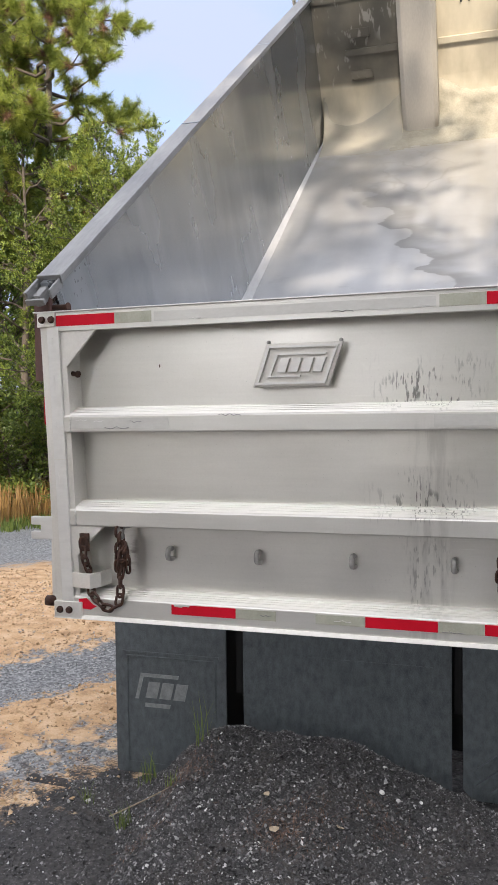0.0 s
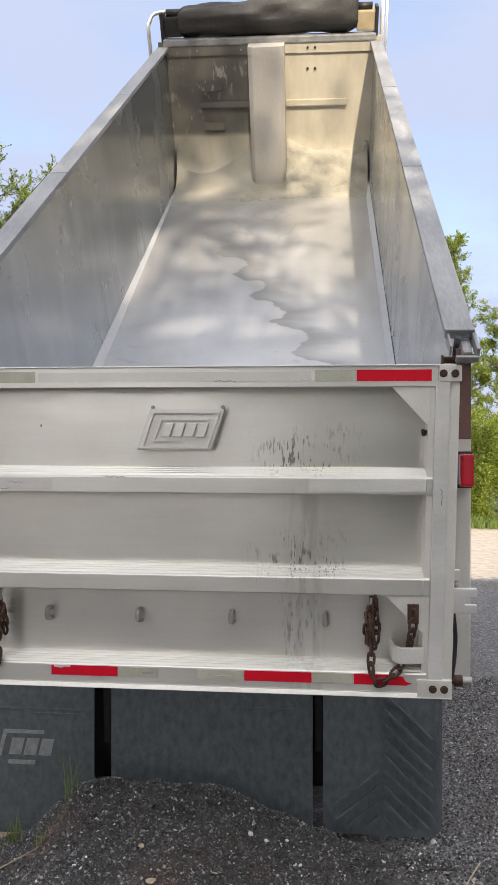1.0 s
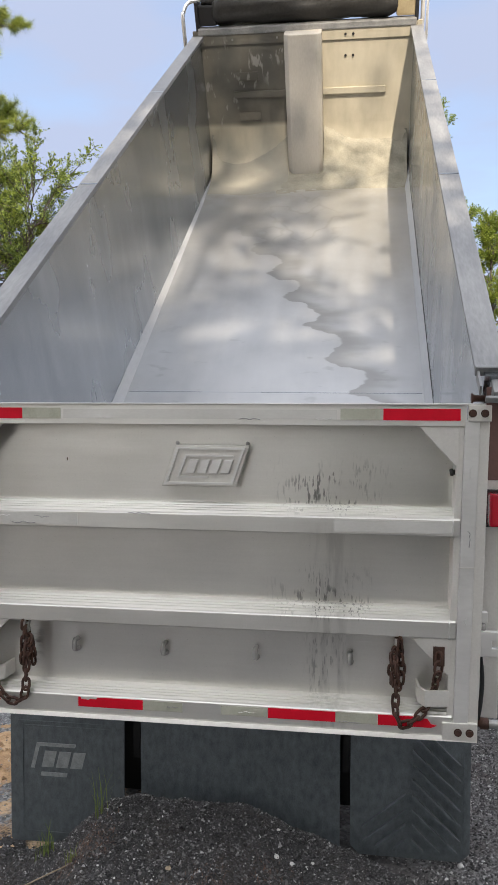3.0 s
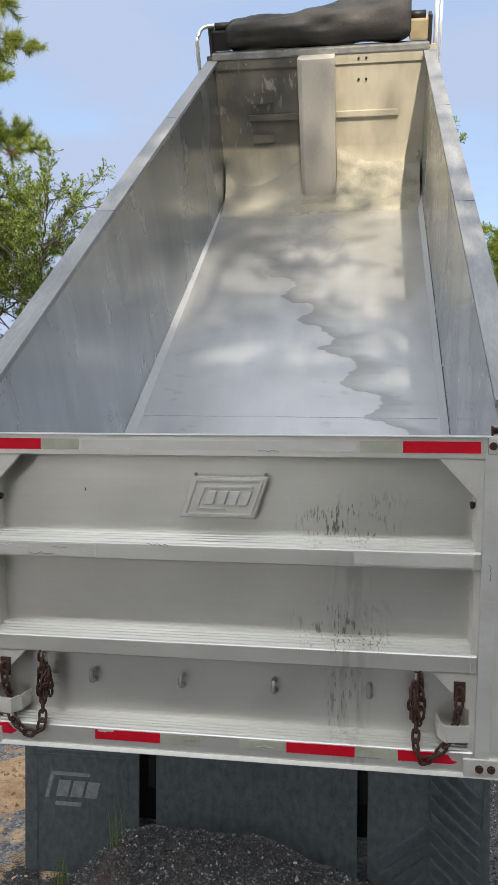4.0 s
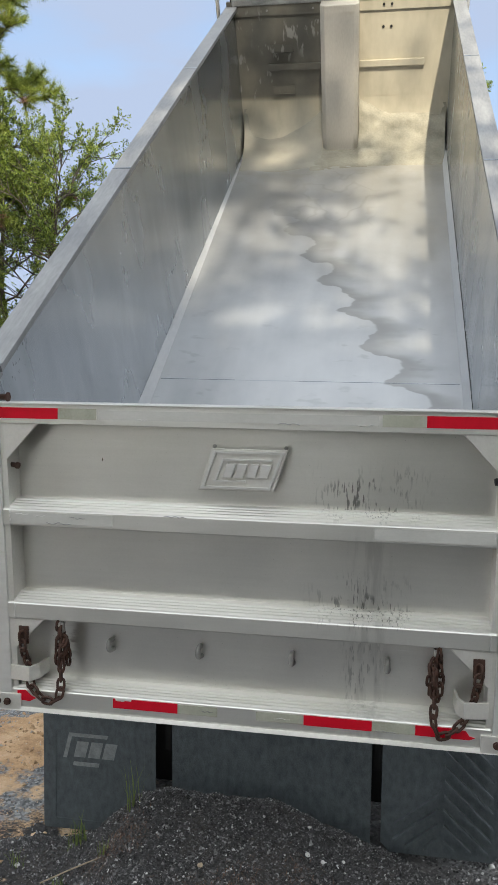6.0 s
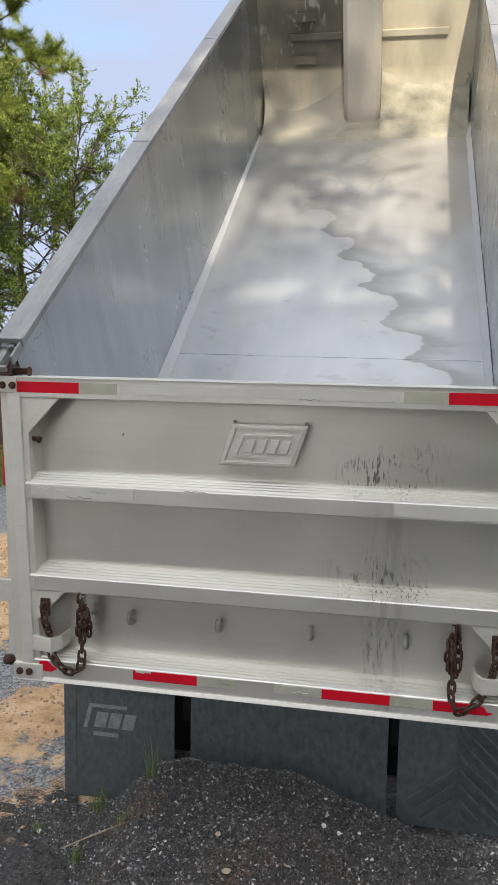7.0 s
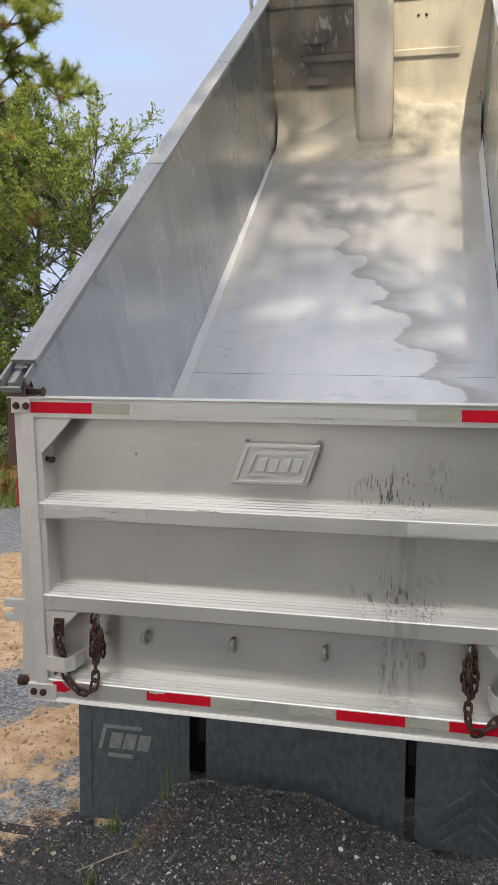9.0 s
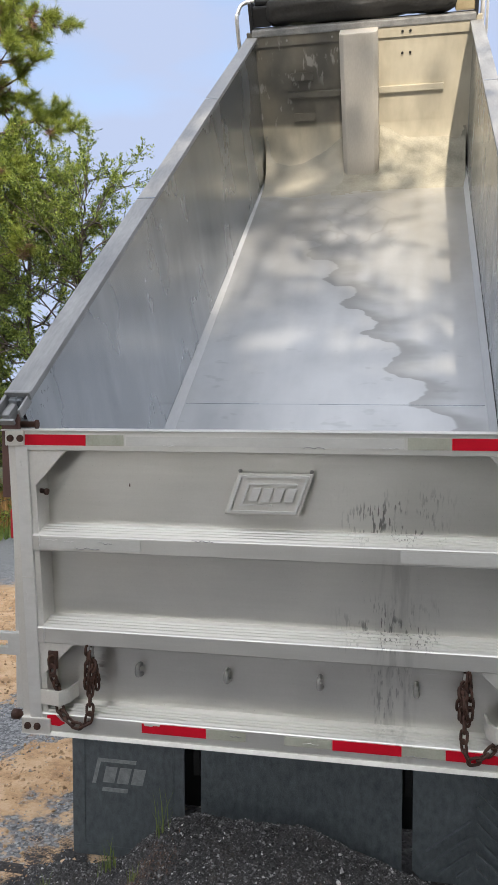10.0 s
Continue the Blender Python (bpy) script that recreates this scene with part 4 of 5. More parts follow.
# reflective tape
TAPES = [(-1.058, -0.772, 1.250, 1.297, RED), (-0.771, -0.598, 1.250, 1.297, PALE_TAPE), (-0.586, 0.584, 1.252, 1.292, LIGHT_TAPE), (0.598, 0.769, 1.250, 1.297, PALE_TAPE), (0.770, 1.074, 1.250, 1.297, RED),
         (-0.525, -0.236, 0.000, 0.042, RED), (-0.235, -0.062, 0.000, 0.040, PALE_TAPE), (0.105, 0.304, 0.002, 0.040, PALE_TAPE), (0.306, 0.587, 0.000, 0.042, RED), (0.588, 0.760, 0.000, 0.042, PALE_TAPE),
         (-1.00, -0.525, 0.794, 0.842, LIGHT_TAPE), (0.575, 1.05, 0.794, 0.842, LIGHT_TAPE)]
for x0, x1, z0, z1, mat in TAPES:
    part("reflective_tape", box(x0, x1, -0.0022, 0.0006, z0, z1, 0.0), mat, gate, {"red_reflective_tape": "red reflective tape", "worn_silver_tape": "worn silver tape", "light_tape": "pale strip"}[mat.name])
part("reflective_tape", prism([(-0.970, 0.040), (-0.932, 0.046), (-0.902, 0.020), (-0.882, 0.012), (-0.912, -0.004), (-0.970, 0.0)], "y", -0.0022, 0.0006), RED, gate, "torn red tape")
part("reflective_tape", prism([(0.761, 0.042), (0.90, 0.042), (0.96, 0.036), (0.975, 0.015), (0.998, 0.010), (0.975, 0.0), (0.761, 0.0)], "y", -0.0022, 0.0006), RED, gate, "torn red tape")

# curled chips in the tape and paint of the posts and ribs
def chip(x, y, z, length, up, seed):
    rg = random.Random(seed)
    pts = [(x + (rg.uniform(-0.006, 0.006) if up else length * k / 6), y, z + (length * k / 6 if up else rg.uniform(-0.004, 0.004))) for k in range(7)]
    part("curled_chip", tube(arc(pts, 3), [0.0005] + [rg.uniform(0.0008, 0.002) for _ in range(len(arc(pts, 3)) - 2)] + [0.0006], 5), rg.choice((ALU_BRIGHT, ALU_BRIGHT, ALU_RAIL)), gate)


for k, (x, z, length) in enumerate(((-1.078, 1.15, 0.05), (-1.070, 0.955, 0.08), (-1.062, 0.80, 0.03), (-1.055, 0.55, 0.05), (1.118, 1.02, 0.05), (1.112, 0.74, 0.07), (1.105, 0.42, 0.04))):
    chip(x, -0.0045, z, length, True, k)
for k, (x, z, length) in enumerate(((-0.97, 0.832, 0.06), (-0.88, 0.828, 0.05), (-0.83, 0.800, 0.12), (-0.72, 0.825, 0.07), (-0.30, 0.850, 0.10), (0.18, 1.252, 0.09), (0.50, 1.254, 0.06), (-0.42, 1.254, 0.05), (-0.62, 0.436, 0.06), (0.60, 0.004, 0.09), (-0.13, 0.022, 0.05), (0.18, 0.02, 0.07))):
    chip(x, -0.0035, z, length, False, 20 + k)
for x, z in ((-0.62, 1.062),):
    part("nick", box(x, x + 0.004, SHEET - 0.002, SHEET + 0.0005, z, z + 0.014, 0.0), RUST, gate)
part("torn_edge", prism([(-0.515, 0.044), (-0.440, 0.043), (-0.444, 0.035), (-0.470, 0.036), (-0.478, 0.031), (-0.512, 0.034)], "y", -0.0032, 0.0004), LIGHT_TAPE, gate, "pale torn corner of tape")

# chains
def link_mesh():
    bm = bmesh.new()
    loop, n, half, r, wire = [], 5, 0.012, 0.0145, 0.0062
    for c, start in ((half, 0.0), (-half, math.pi)):
        for k in range(n + 1):
            a = start + math.pi * k / n
            loop.append(Vector((r * math.cos(a), 0, c + r * math.sin(a))))
    m, sides, rings = len(loop), 6, []
    for i, p in enumerate(loop):
        way = (loop[(i + 1) % m] - loop[i - 1]).normalized()
        side = Vector((0, 1, 0))
        out = way.cross(side)
        rings.append([bm.verts.new(p + (side * math.cos(t) + out * math.sin(t)) * wire) for t in (2 * math.pi * k / sides for k in range(sides))])
    for i in range(m):
        a, b = rings[i], rings[(i + 1) % m]
        for k in range(sides):
            bm.faces.new((a[k], a[(k + 1) % sides], b[(k + 1) % sides], b[k])).smooth = True
    bmesh.ops.recalc_face_normals(bm, faces=bm.faces)
    me = bpy.data.meshes.new("link")
    bm.to_mesh(me)
    bm.free()
    me.materials.append(RUST)
    return me


LINK = link_mesh()


def chain(points, label, seed):
    rng = random.Random(seed)
    run = arc(points, 24)
    pitch, spots, walked = 0.0385, [], 0.0
    for a, b in zip(run, run[1:]):
        step = (b - a).length
        while walked <= step:
            spots.append((a + (b - a) * (walked / max(step, 1e-6)), (b - a).normalized()))
            walked += pitch
        walked -= step
    holder = new("chain")
    holder["label"] = label
    holder.parent = truck
    holder.matrix_parent_inverse = truck.matrix_basis.inverted()
    holder.location = spots[0][0]
    for k, (p, way) in enumerate(spots):
        m = way.to_track_quat("Z", "Y").to_matrix().to_4x4() @ Matrix.Rotation((k % 2) * math.pi / 2 + rng.uniform(-0.3, 0.3), 4, "Z")
        part("link", LINK, None, holder, "", Matrix.Translation(p) @ m)


for s, hx in ((-1, -0.767), (1, 0.836)):
    f = lambda x: gx(s, x)
    a = s * (hx - OFF)
    draw = 0.02 if s < 0 else 0.0
    chain([(f(0.980 - draw), -0.012, 0.29), (f(0.977 - draw), -0.014, 0.24), (f(0.97 - draw), 0.0, 0.19), (f(0.955 - draw), 0.03, 0.12), (f(0.930), 0.0, 0.080), (f(0.892), -0.016, 0.042), (f(0.848), -0.018, 0.014), (f(a + 0.012), -0.016, 0.022), (f(a - 0.005), -0.012, 0.07), (f(a - 0.003), 0.0, 0.15), (f(a - 0.01), 0.015, 0.24), (f(a), 0.018, 0.345)],
          "rusty chain looped from its plate to the hook", 3 + s)
    chain([(f(a + 0.008), 0.012, 0.345), (f(a + 0.016), 0.02, 0.27), (f(a + 0.018), 0.02, 0.19), (f(a + 0.006), 0.008, 0.165), (f(a - 0.008), -0.006, 0.22), (f(a - 0.014), 0.012, 0.285), (f(a - 0.020), 0.03, 0.22), (f(a - 0.022), 0.045, 0.15)],
          "rusty spare chain bunched on the hook", 9 + s)

# mud flaps
FLAP = 1.0          # how far the flaps hang in from the gate


def flap(name, x0, x1, z0, y, cut, label, lean=0.0):
    pts = [(x0 + cut, z0), (x1 - cut, z0 + lean), (x1, z0 + cut + lean), (x1, 0.10), (x0, 0.10), (x0, z0 + cut)]
    return part(name, prism(pts, "y", y, y + 0.012, 0.003), RUBBER, truck, label)


def raised(z0, z1, x0, x1):
    """A thin line pressed round a panel."""
    bm = bmesh.new()
    for a, b, c, d in ((x0, x1, z1 - 0.008, z1), (x0, x1, z0, z0 + 0.008), (x0, x0 + 0.008, z0 + 0.008, z1 - 0.008), (x1 - 0.008, x1, z0 + 0.008, z1 - 0.008)):
        box(a, b, FLAP - 0.004, FLAP + 0.001, c, d, 0.0, bm)
    return bm


left = flap("mud_flap", -1.315, -0.637, -1.205, FLAP, 0.015, "dusty black rubber mud flap with a faded grey mark", 0.012)
middle = flap("centre_flap", -0.548, 0.574, -1.125, FLAP + 0.03, 0.006, "wide dusty black rubber flap between the wheels")
right = flap("mud_flap", 0.630, 1.262, -1.115, FLAP, 0.05, "black rubber mud flap with slanted ridges")
part("pressed_line", raised(-1.145, -0.52, -1.245, -0.70), RUBBER, left)
part("hem", box(-1.27, -0.68, FLAP - 0.004, FLAP + 0.001, -0.505, -0.495, 0.0), RUBBER, left)
mark = bmesh.new()
MARK_AT = Vector((-1.155, -0.62))


def slant(x, z):
    """Local mark measure to flap: z downward, slanted with height."""
    return (MARK_AT.x + x - 0.25 * z, MARK_AT.y - z)


for quad in (((0.0, 0.0), (0.235, 0.0), (0.235, 0.020), (0.0, 0.020)), ((0.0, 0.021), (0.022, 0.021), (0.022, 0.150), (0.0, 0.150)), ((0.070, 0.170), (0.225, 0.170), (0.225, 0.193), (0.070, 0.193))):
    prism([slant(*c) for c in quad], "y", FLAP - 0.0035, FLAP + 0.001, 0.0, mark)
part("faded_mark", mark, MARK, left, "faded grey slanted mark")
for k in range(3):
    x = 0.062 + 0.086 * k
    part("faded_block", prism([slant(*c) for c in ((x, 0.047), (x + 0.070, 0.047), (x + 0.070, 0.140), (x, 0.140))], "y", FLAP - 0.0035, FLAP + 0.001), MARK, left)
for k in range(9):
    z = -0.36 - 0.082 * k
    f = min(1.0, (z + 1.07) / 0.234)           # the ridges end above the lower hem
    part("ridge", prism([(0.960, z + 0.013), (0.960 + 0.25 * f, z + 0.013 - 0.234 * f), (0.960 + 0.25 * f, z - 0.005 - 0.234 * f), (0.960, z - 0.005)], "y", FLAP - 0.026, FLAP + 0.001), RUBBER, right)
    if k > 4:
        f = min(1.0, (z + 1.07) / 0.19)
        part("ridge", prism([(0.925, z + 0.013), (0.925 - 0.23 * f, z + 0.013 - 0.19 * f), (0.925 - 0.23 * f, z - 0.005 - 0.19 * f), (0.925, z - 0.005)], "y", FLAP - 0.024, FLAP + 0.001), RUBBER, right)
part("pressed_panel", box(-0.29, 0.48, FLAP + 0.0275, FLAP + 0.0305, -1.01, -0.46, 0.0), RUBBER, middle)
part("hem", box(-0.50, 0.53, FLAP + 0.0265, FLAP + 0.031, -0.225, -0.21, 0.0), RUBBER, middle)
part("edge_ridge", box(1.228, 1.240, FLAP - 0.006, FLAP + 0.001, -1.05, 0.05, 0.0), RUBBER, right)

# chassis behind the flaps
chassis = part("chassis", box(-0.44, -0.36, 1.15, 6.9, -0.30, -0.06, 0.01), BLACK, truck, "black chassis rails")
part("chassis_rail", box(0.36, 0.44, 1.15, 6.9, -0.30, -0.06, 0.01), BLACK, chassis)
part("flap_hanger", box(-1.28, 1.28, 1.06, 1.14, 0.03, 0.11, 0.008), BLACK, chassis)
for x in (-0.592, 0.602):
    part("hanger_post", box(x - 0.022, x + 0.022, 1.10, 1.16, -0.72, 0.03, 0.006), BLACK, chassis)
part("rear_plate", box(-1.28, 1.28, 1.20, 1.22, -0.95, 0.03, 0.0), BLACK, chassis)
AXLE = GROUND + 0.49
for y in (1.95, 3.3):
    part("axle", tube([(-0.9, y, AXLE), (0.9, y, AXLE)], 0.07, 12), BLACK, chassis)
    for x in (-1.10, -0.76, 0.76, 1.10):
        wheel = part("wheel", tube([(x - 0.12, y, AXLE), (x - 0.09, y, AXLE), (x + 0.09, y, AXLE), (x + 0.12, y, AXLE)], [0.44, 0.505, 0.505, 0.44], 32), TYRE, truck, "black truck tyre")
        part("rim", tube([(x - 0.125, y, AXLE), (x + 0.125, y, AXLE)], 0.28, 24), STEEL, wheel)
part("hoist", tube([(0, 3.6, -0.2), (0, 5.2, 2.7)], 0.10, 14), STEEL, truck, "steel hoist cylinder")


# ---- loose stones ----
def scatter(name, n, spots, sizes, mat, label, seed):
    """Many small irregular stones as one mesh; spots(rng, n) gives x, y."""
    rng = np.random.default_rng(seed)
    x, y = spots(rng, n)
    base = np.array([(1, 0, 0), (-1, 0, 0), (0, 1, 0), (0, -1, 0), (0, 0, 1), (0, 0, -1)], float)
    tris = np.array([(0, 2, 4), (2, 1, 4), (1, 3, 4), (3, 0, 4), (2, 0, 5), (1, 2, 5), (3, 1, 5), (0, 3, 5)])
    size = sizes[0] * (sizes[1] / sizes[0]) ** (rng.random(len(x)) ** 2.2)
    v = base[None] * rng.uniform(0.55, 1.25, (len(x), 6, 1)) + rng.normal(0, 0.16, (len(x), 6, 3))
    a = rng.uniform(0, 2 * np.pi, len(x))
    ca, sa = np.cos(a)[:, None], np.sin(a)[:, None]
    tip = rng.normal(0, 0.5, (len(x), 1))
    v = np.stack([v[..., 0] * ca - v[..., 1] * sa, v[..., 0] * sa + v[..., 1] * ca, v[..., 2] * 0.7 + tip * v[..., 0]], -1)
    v = v * size[:, None, None] + np.stack([x, y, surface(x, y) + 0.25 * size], -1)[:, None]
    f = tris[None] + 6 * np.arange(len(x))[:, None, None]
    ob = new(name, from_arrays(name, v, f.reshape(-1, 3), mat))
    return tagged(ob, label, "gravel", kind="stuff")


def heap_spots(rng, n):
    x, y = rng.uniform(-1.6, 1.05, n), rng.uniform(-0.75, 0.98, n)
    keep = pile_height(x, y) > 0.012
    return x[keep], y[keep]


def yard_spots(rng, n):
    x, y = rng.uniform(-1.9, 2.6, n), -0.9 + 5.0 * rng.random(n) ** 1.5
    keep = (-0.8 * x + 0.6 * y < 1.7) & ~((np.abs(x) < 1.25) & (y > 1.1)) & (pile_height(x, y) < 0.02)
    return x[keep], y[keep]


def band_spots(rng, n):
    x, y = rng.uniform(-6.0, -1.0, n), rng.uniform(-0.6, 7.0, n)
    q = (-0.8 * x + 0.6 * y) * 0.943 - 0.14 + rng.normal(0, 0.16, n)
    keep = ((q > 1.62) & (q < 1.95)) | ((q > 2.9) & (q < 3.9)) | ((q > 1.2) & (rng.random(n) < 0.025))
    return x[keep], y[keep]


scatter("crushed_asphalt", 95000, heap_spots, (0.0028, 0.0115), STONES, "dark crushed asphalt lumps on the heap", 5)
def near_spots(rng, n):
    x, y = yard_spots(rng, n)
    keep = np.hypot(x + 0.35, y - 0.1) < 1.5 + rng.normal(0, 0.15, len(x))
    return x[keep], y[keep]


def far_spots(rng, n):
    x, y = yard_spots(rng, n)
    keep = np.hypot(x + 0.35, y - 0.1) > 1.5 + rng.normal(0, 0.15, len(x))
    return x[keep], y[keep]


scatter("crushed_asphalt", 70000, near_spots, (0.003, 0.012), STONES, "dark crushed asphalt spilled round the heap", 16)
scatter("crushed_asphalt", 70000, far_spots, (0.003, 0.013), YARD_STONES, "dark crushed asphalt lumps on the yard", 6)
def side_spots(rng, n):
    x, y = rng.uniform(1.05, 2.5, n), -0.6 + 4.6 * rng.random(n) ** 1.6
    return x, y


scatter("crushed_asphalt", 60000, side_spots, (0.0035, 0.0125), YARD_STONES, "crushed asphalt stones beside the truck", 18)
scatter("grey_gravel", 48000, band_spots, (0.004, 0.011), GRAVEL, "loose grey gravel on the sand", 7)


def sand_spots(rng, n):
    x, y = rng.uniform(-6.5, -1.2, n), rng.uniform(-0.6, 8.0, n)
    q = (-0.8 * x + 0.6 * y) * 0.943 - 0.14 + rng.normal(0, 0.12, n)
    keep = ((q > 1.45) & (q < 1.7)) | ((q > 2.0) & (q < 2.95)) | ((q > 3.8) & (q < 7.5))
    return x[keep], y[keep]


CLODS = stone_paint("sand_clods", [(0.0, (0.30, 0.19, 0.10)), (0.6, (0.55, 0.37, 0.21)), (0.9, (0.70, 0.53, 0.35)), (1.0, (0.30, 0.30, 0.30))])
scatter("sand_clods", 34000, sand_spots, (0.004, 0.022), CLODS, "crumbled orange sand clods and small stones", 17)


def pebble(x, y, size, seed):
    bm = bmesh.new()
    bmesh.ops.create_icosphere(bm, subdivisions=2, radius=size)
    for v in bm.verts:
        v.co *= 1 + 0.35 * noise.noise(v.co / size * 0.9 + Vector((seed, 0, 0)))
        v.co.z *= 0.75
        v.co.z += 0
    for fc in bm.faces:
        fc.smooth = True
    z = float(surface(np.array([x]), np.array([y]))[0])
    ob = part("pebble", bm, WHITE_STONE, None, "", Matrix.Translation((x, y, z + size * 0.4)))
    tagged(ob, "small white pebble lying on the dark stones", "stone", "white pebbles")


for k, (x, y, r) in enumerate(((0.272, 0.635, 0.018), (0.350, 0.640, 0.016), (0.450, 0.70, 0.013), (-0.498, 0.219, 0.011), (1.222, 1.04, 0.022), (0.522, 0.598, 0.012), (-0.464, 0.292, 0.008), (-0.658, 0.179, 0.010), (-0.57, 0.364, 0.009), (-1.028, 0.526, 0.012), (0.466, 0.476, 0.009), (0.263, 0.79, 0.012), (-1.30, 0.63, 0.020))):
    pebble(x, y, r * 0.78, k * 3.7)


# ---- plants ----
def blades(name, x, y, height, mat, label, seed, bend=0.35, width=0.006, category="grass", kind="stuff"):
    rng = np.random.default_rng(seed)
    n = len(x)
    h = height * rng.uniform(0.45, 1.1, n)
    a, t = rng.uniform(0, 2 * np.pi, n), bend * rng.uniform(0.2, 1.2, n) * h
    dx, dy, wx, wy = np.cos(a) * t, np.sin(a) * t, -np.sin(a) * width, np.cos(a) * width
    z = surface(x, y) - 0.01
    p = [np.stack(q, -1) for q in ((x - wx, y - wy, z), (x + wx, y + wy, z), (x + wx * 0.7 + dx * 0.35, y + wy * 0.7 + dy * 0.35, z + h * 0.6), (x - wx * 0.7 + dx * 0.35, y - wy * 0.7 + dy * 0.35, z + h * 0.6), (x + dx, y + dy, z + h))]
    v = np.stack(p, 1).reshape(-1, 3)
    k = 5 * np.arange(n)[:, None]
    me = bpy.data.meshes.new(name)
    faces = np.concatenate([np.concatenate([k, k + 1, k + 2, k + 3], 1)]).tolist() + np.concatenate([k + 3, k + 2, k + 4], 1).tolist()
    me.from_pydata(v.tolist(), [], faces)
    me.materials.append(mat)
    return tagged(new(name, me), label, category, kind=kind)


rng = np.random.default_rng(11)
for k, (x, y, n, h, r) in enumerate(((-0.98, 0.716, 34, 0.17, 0.030), (-0.762, 0.491, 14, 0.09, 0.018), (-1.303, 0.63, 18, 0.12, 0.022), (-0.984, 0.404, 26, 0.14, 0.024), (-0.663, 0.692, 14, 0.27, 0.022))):
    blades("grass_tuft", x + rng.normal(0, r, n), y + rng.normal(0, r * 0.5, n), h, GRASS, "thin green grass tuft growing from the gravel", 20 + k, 0.45, 0.0022, "grass tuft", "")
straw = part("straw", tube(arc([(-1.113, 0.511, -1.212), (-0.94, 0.52, -1.118), (-0.76, 0.462, -0.995)], 4), [0.0042] * 7 + [0.0025, 0.0018], 5), PALE_STRAW, None)
tagged(straw, "dry pale straw lying on the gravel", "straw")
stick = part("twig", tube([(1.277, 0.511, GROUND + 0.05), (1.35, 0.66, GROUND + 0.056), (1.426, 0.816, GROUND + 0.055)], 0.0042, 5), PALE_STRAW, None)
tagged(stick, "dry pale twig lying on the gravel", "twig")


def dry_leaf(x, y, turn, size, seed):
    """A curled dry leaf."""
    rg = random.Random(seed)
    bm = bmesh.new()
    rows = []
    for i in range(6):
        u = i / 5
        half = size * 0.32 * math.sin(math.pi * (0.08 + 0.88 * u)) + 0.002
        rows.append([bm.verts.new((size * (u - 0.5), half * w, 0.35 * size * (u - 0.5) ** 2 * 4 * 0.4 + 0.35 * half * abs(w) + rg.uniform(-0.002, 0.002))) for w in (-1, 0, 1)])
    for a, b in zip(rows, rows[1:]):
        for k in range(2):
            bm.faces.new((a[k], b[k], b[k + 1], a[k + 1]))
    z = float(surface(np.array([x]), np.array([y]))[0])
    ob = part("dry_leaf", bm, PALE_STRAW, None, "", Matrix.Translation((x, y, z + 0.012)) @ Matrix.Rotation(turn, 4, "Z") @ Matrix.Rotation(0.35, 4, "X"))
    tagged(ob, "curled tan dry leaf lying on the heap", "leaf", "dry leaves")


dry_leaf(-0.135, 0.19, 0.4, 0.045, 1)
dry_leaf(0.134, 0.313, 2.6, 0.045, 2)
dry_leaf(-0.218, 0.354, 1.2, 0.035, 3)

# fallen brown needles in loose patches on the heap
g = np.random.default_rng(41)
spots = np.array([(-0.637, 0.515), (-0.679, 0.501), (-0.064, 0.173), (0.014, 0.322), (-0.761, 0.169), (-0.725, 0.478), (-0.165, 0.205), (0.295, 0.497)])
pick = g.integers(0, len(spots), 900)
cx, cy = spots[pick, 0] + g.normal(0, 0.07, 900), spots[pick, 1] + g.normal(0, 0.06, 900)
turn, ln = g.uniform(0, 2 * np.pi, 900), g.uniform(0.02, 0.05, 900)
ex, ey = cx + np.cos(turn) * ln, cy + np.sin(turn) * ln
zc, ze = surface(cx, cy) + 0.009, surface(ex, ey) + 0.009 + g.uniform(0, 0.008, 900)
sx, sy = -np.sin(turn) * 0.0011, np.cos(turn) * 0.0011
fallen = np.stack([np.stack([cx - sx, cy - sy, zc], -1), np.stack([cx + sx, cy + sy, zc], -1), np.stack([ex, ey, ze], -1)], 1)
tagged(new("fallen_needles", from_arrays("fallen_needles", fallen.reshape(-1, 3), np.arange(2700).reshape(900, 3), NEEDLE_DRY)), "brown fallen pine needles in patches on the heap", "needles", kind="stuff")


def ring_spots(n, qlo, qhi, ylo, yhi, seed):
    g = np.random.default_rng(seed)
    y = g.uniform(ylo, yhi, n)
    q = g.uniform(qlo, qhi, n)
    return (0.6 * y - q) / 0.8, y


x, y = ring_spots(5000, 11.8, 13.0, 4.0, 14.0, 1)
blades("green_grass", x, y, 0.22, GRASS, "green grass verge at the edge of the yard", 2, 0.4, 0.012)
x, y = ring_spots(9000, 12.6, 17.0, 4.0, 16.0, 3)
blades("dry_grass", x, y, 0.75, STRAW, "tall orange dry grass below the trees", 4, 0.3, 0.014)
g = np.random.default_rng(8)
blades("green_grass", g.uniform(2.0, 11.0, 7000), g.uniform(16.5, 19.0, 7000), 0.22, GRASS, "bright green grass beyond the road", 9, 0.4, 0.012)


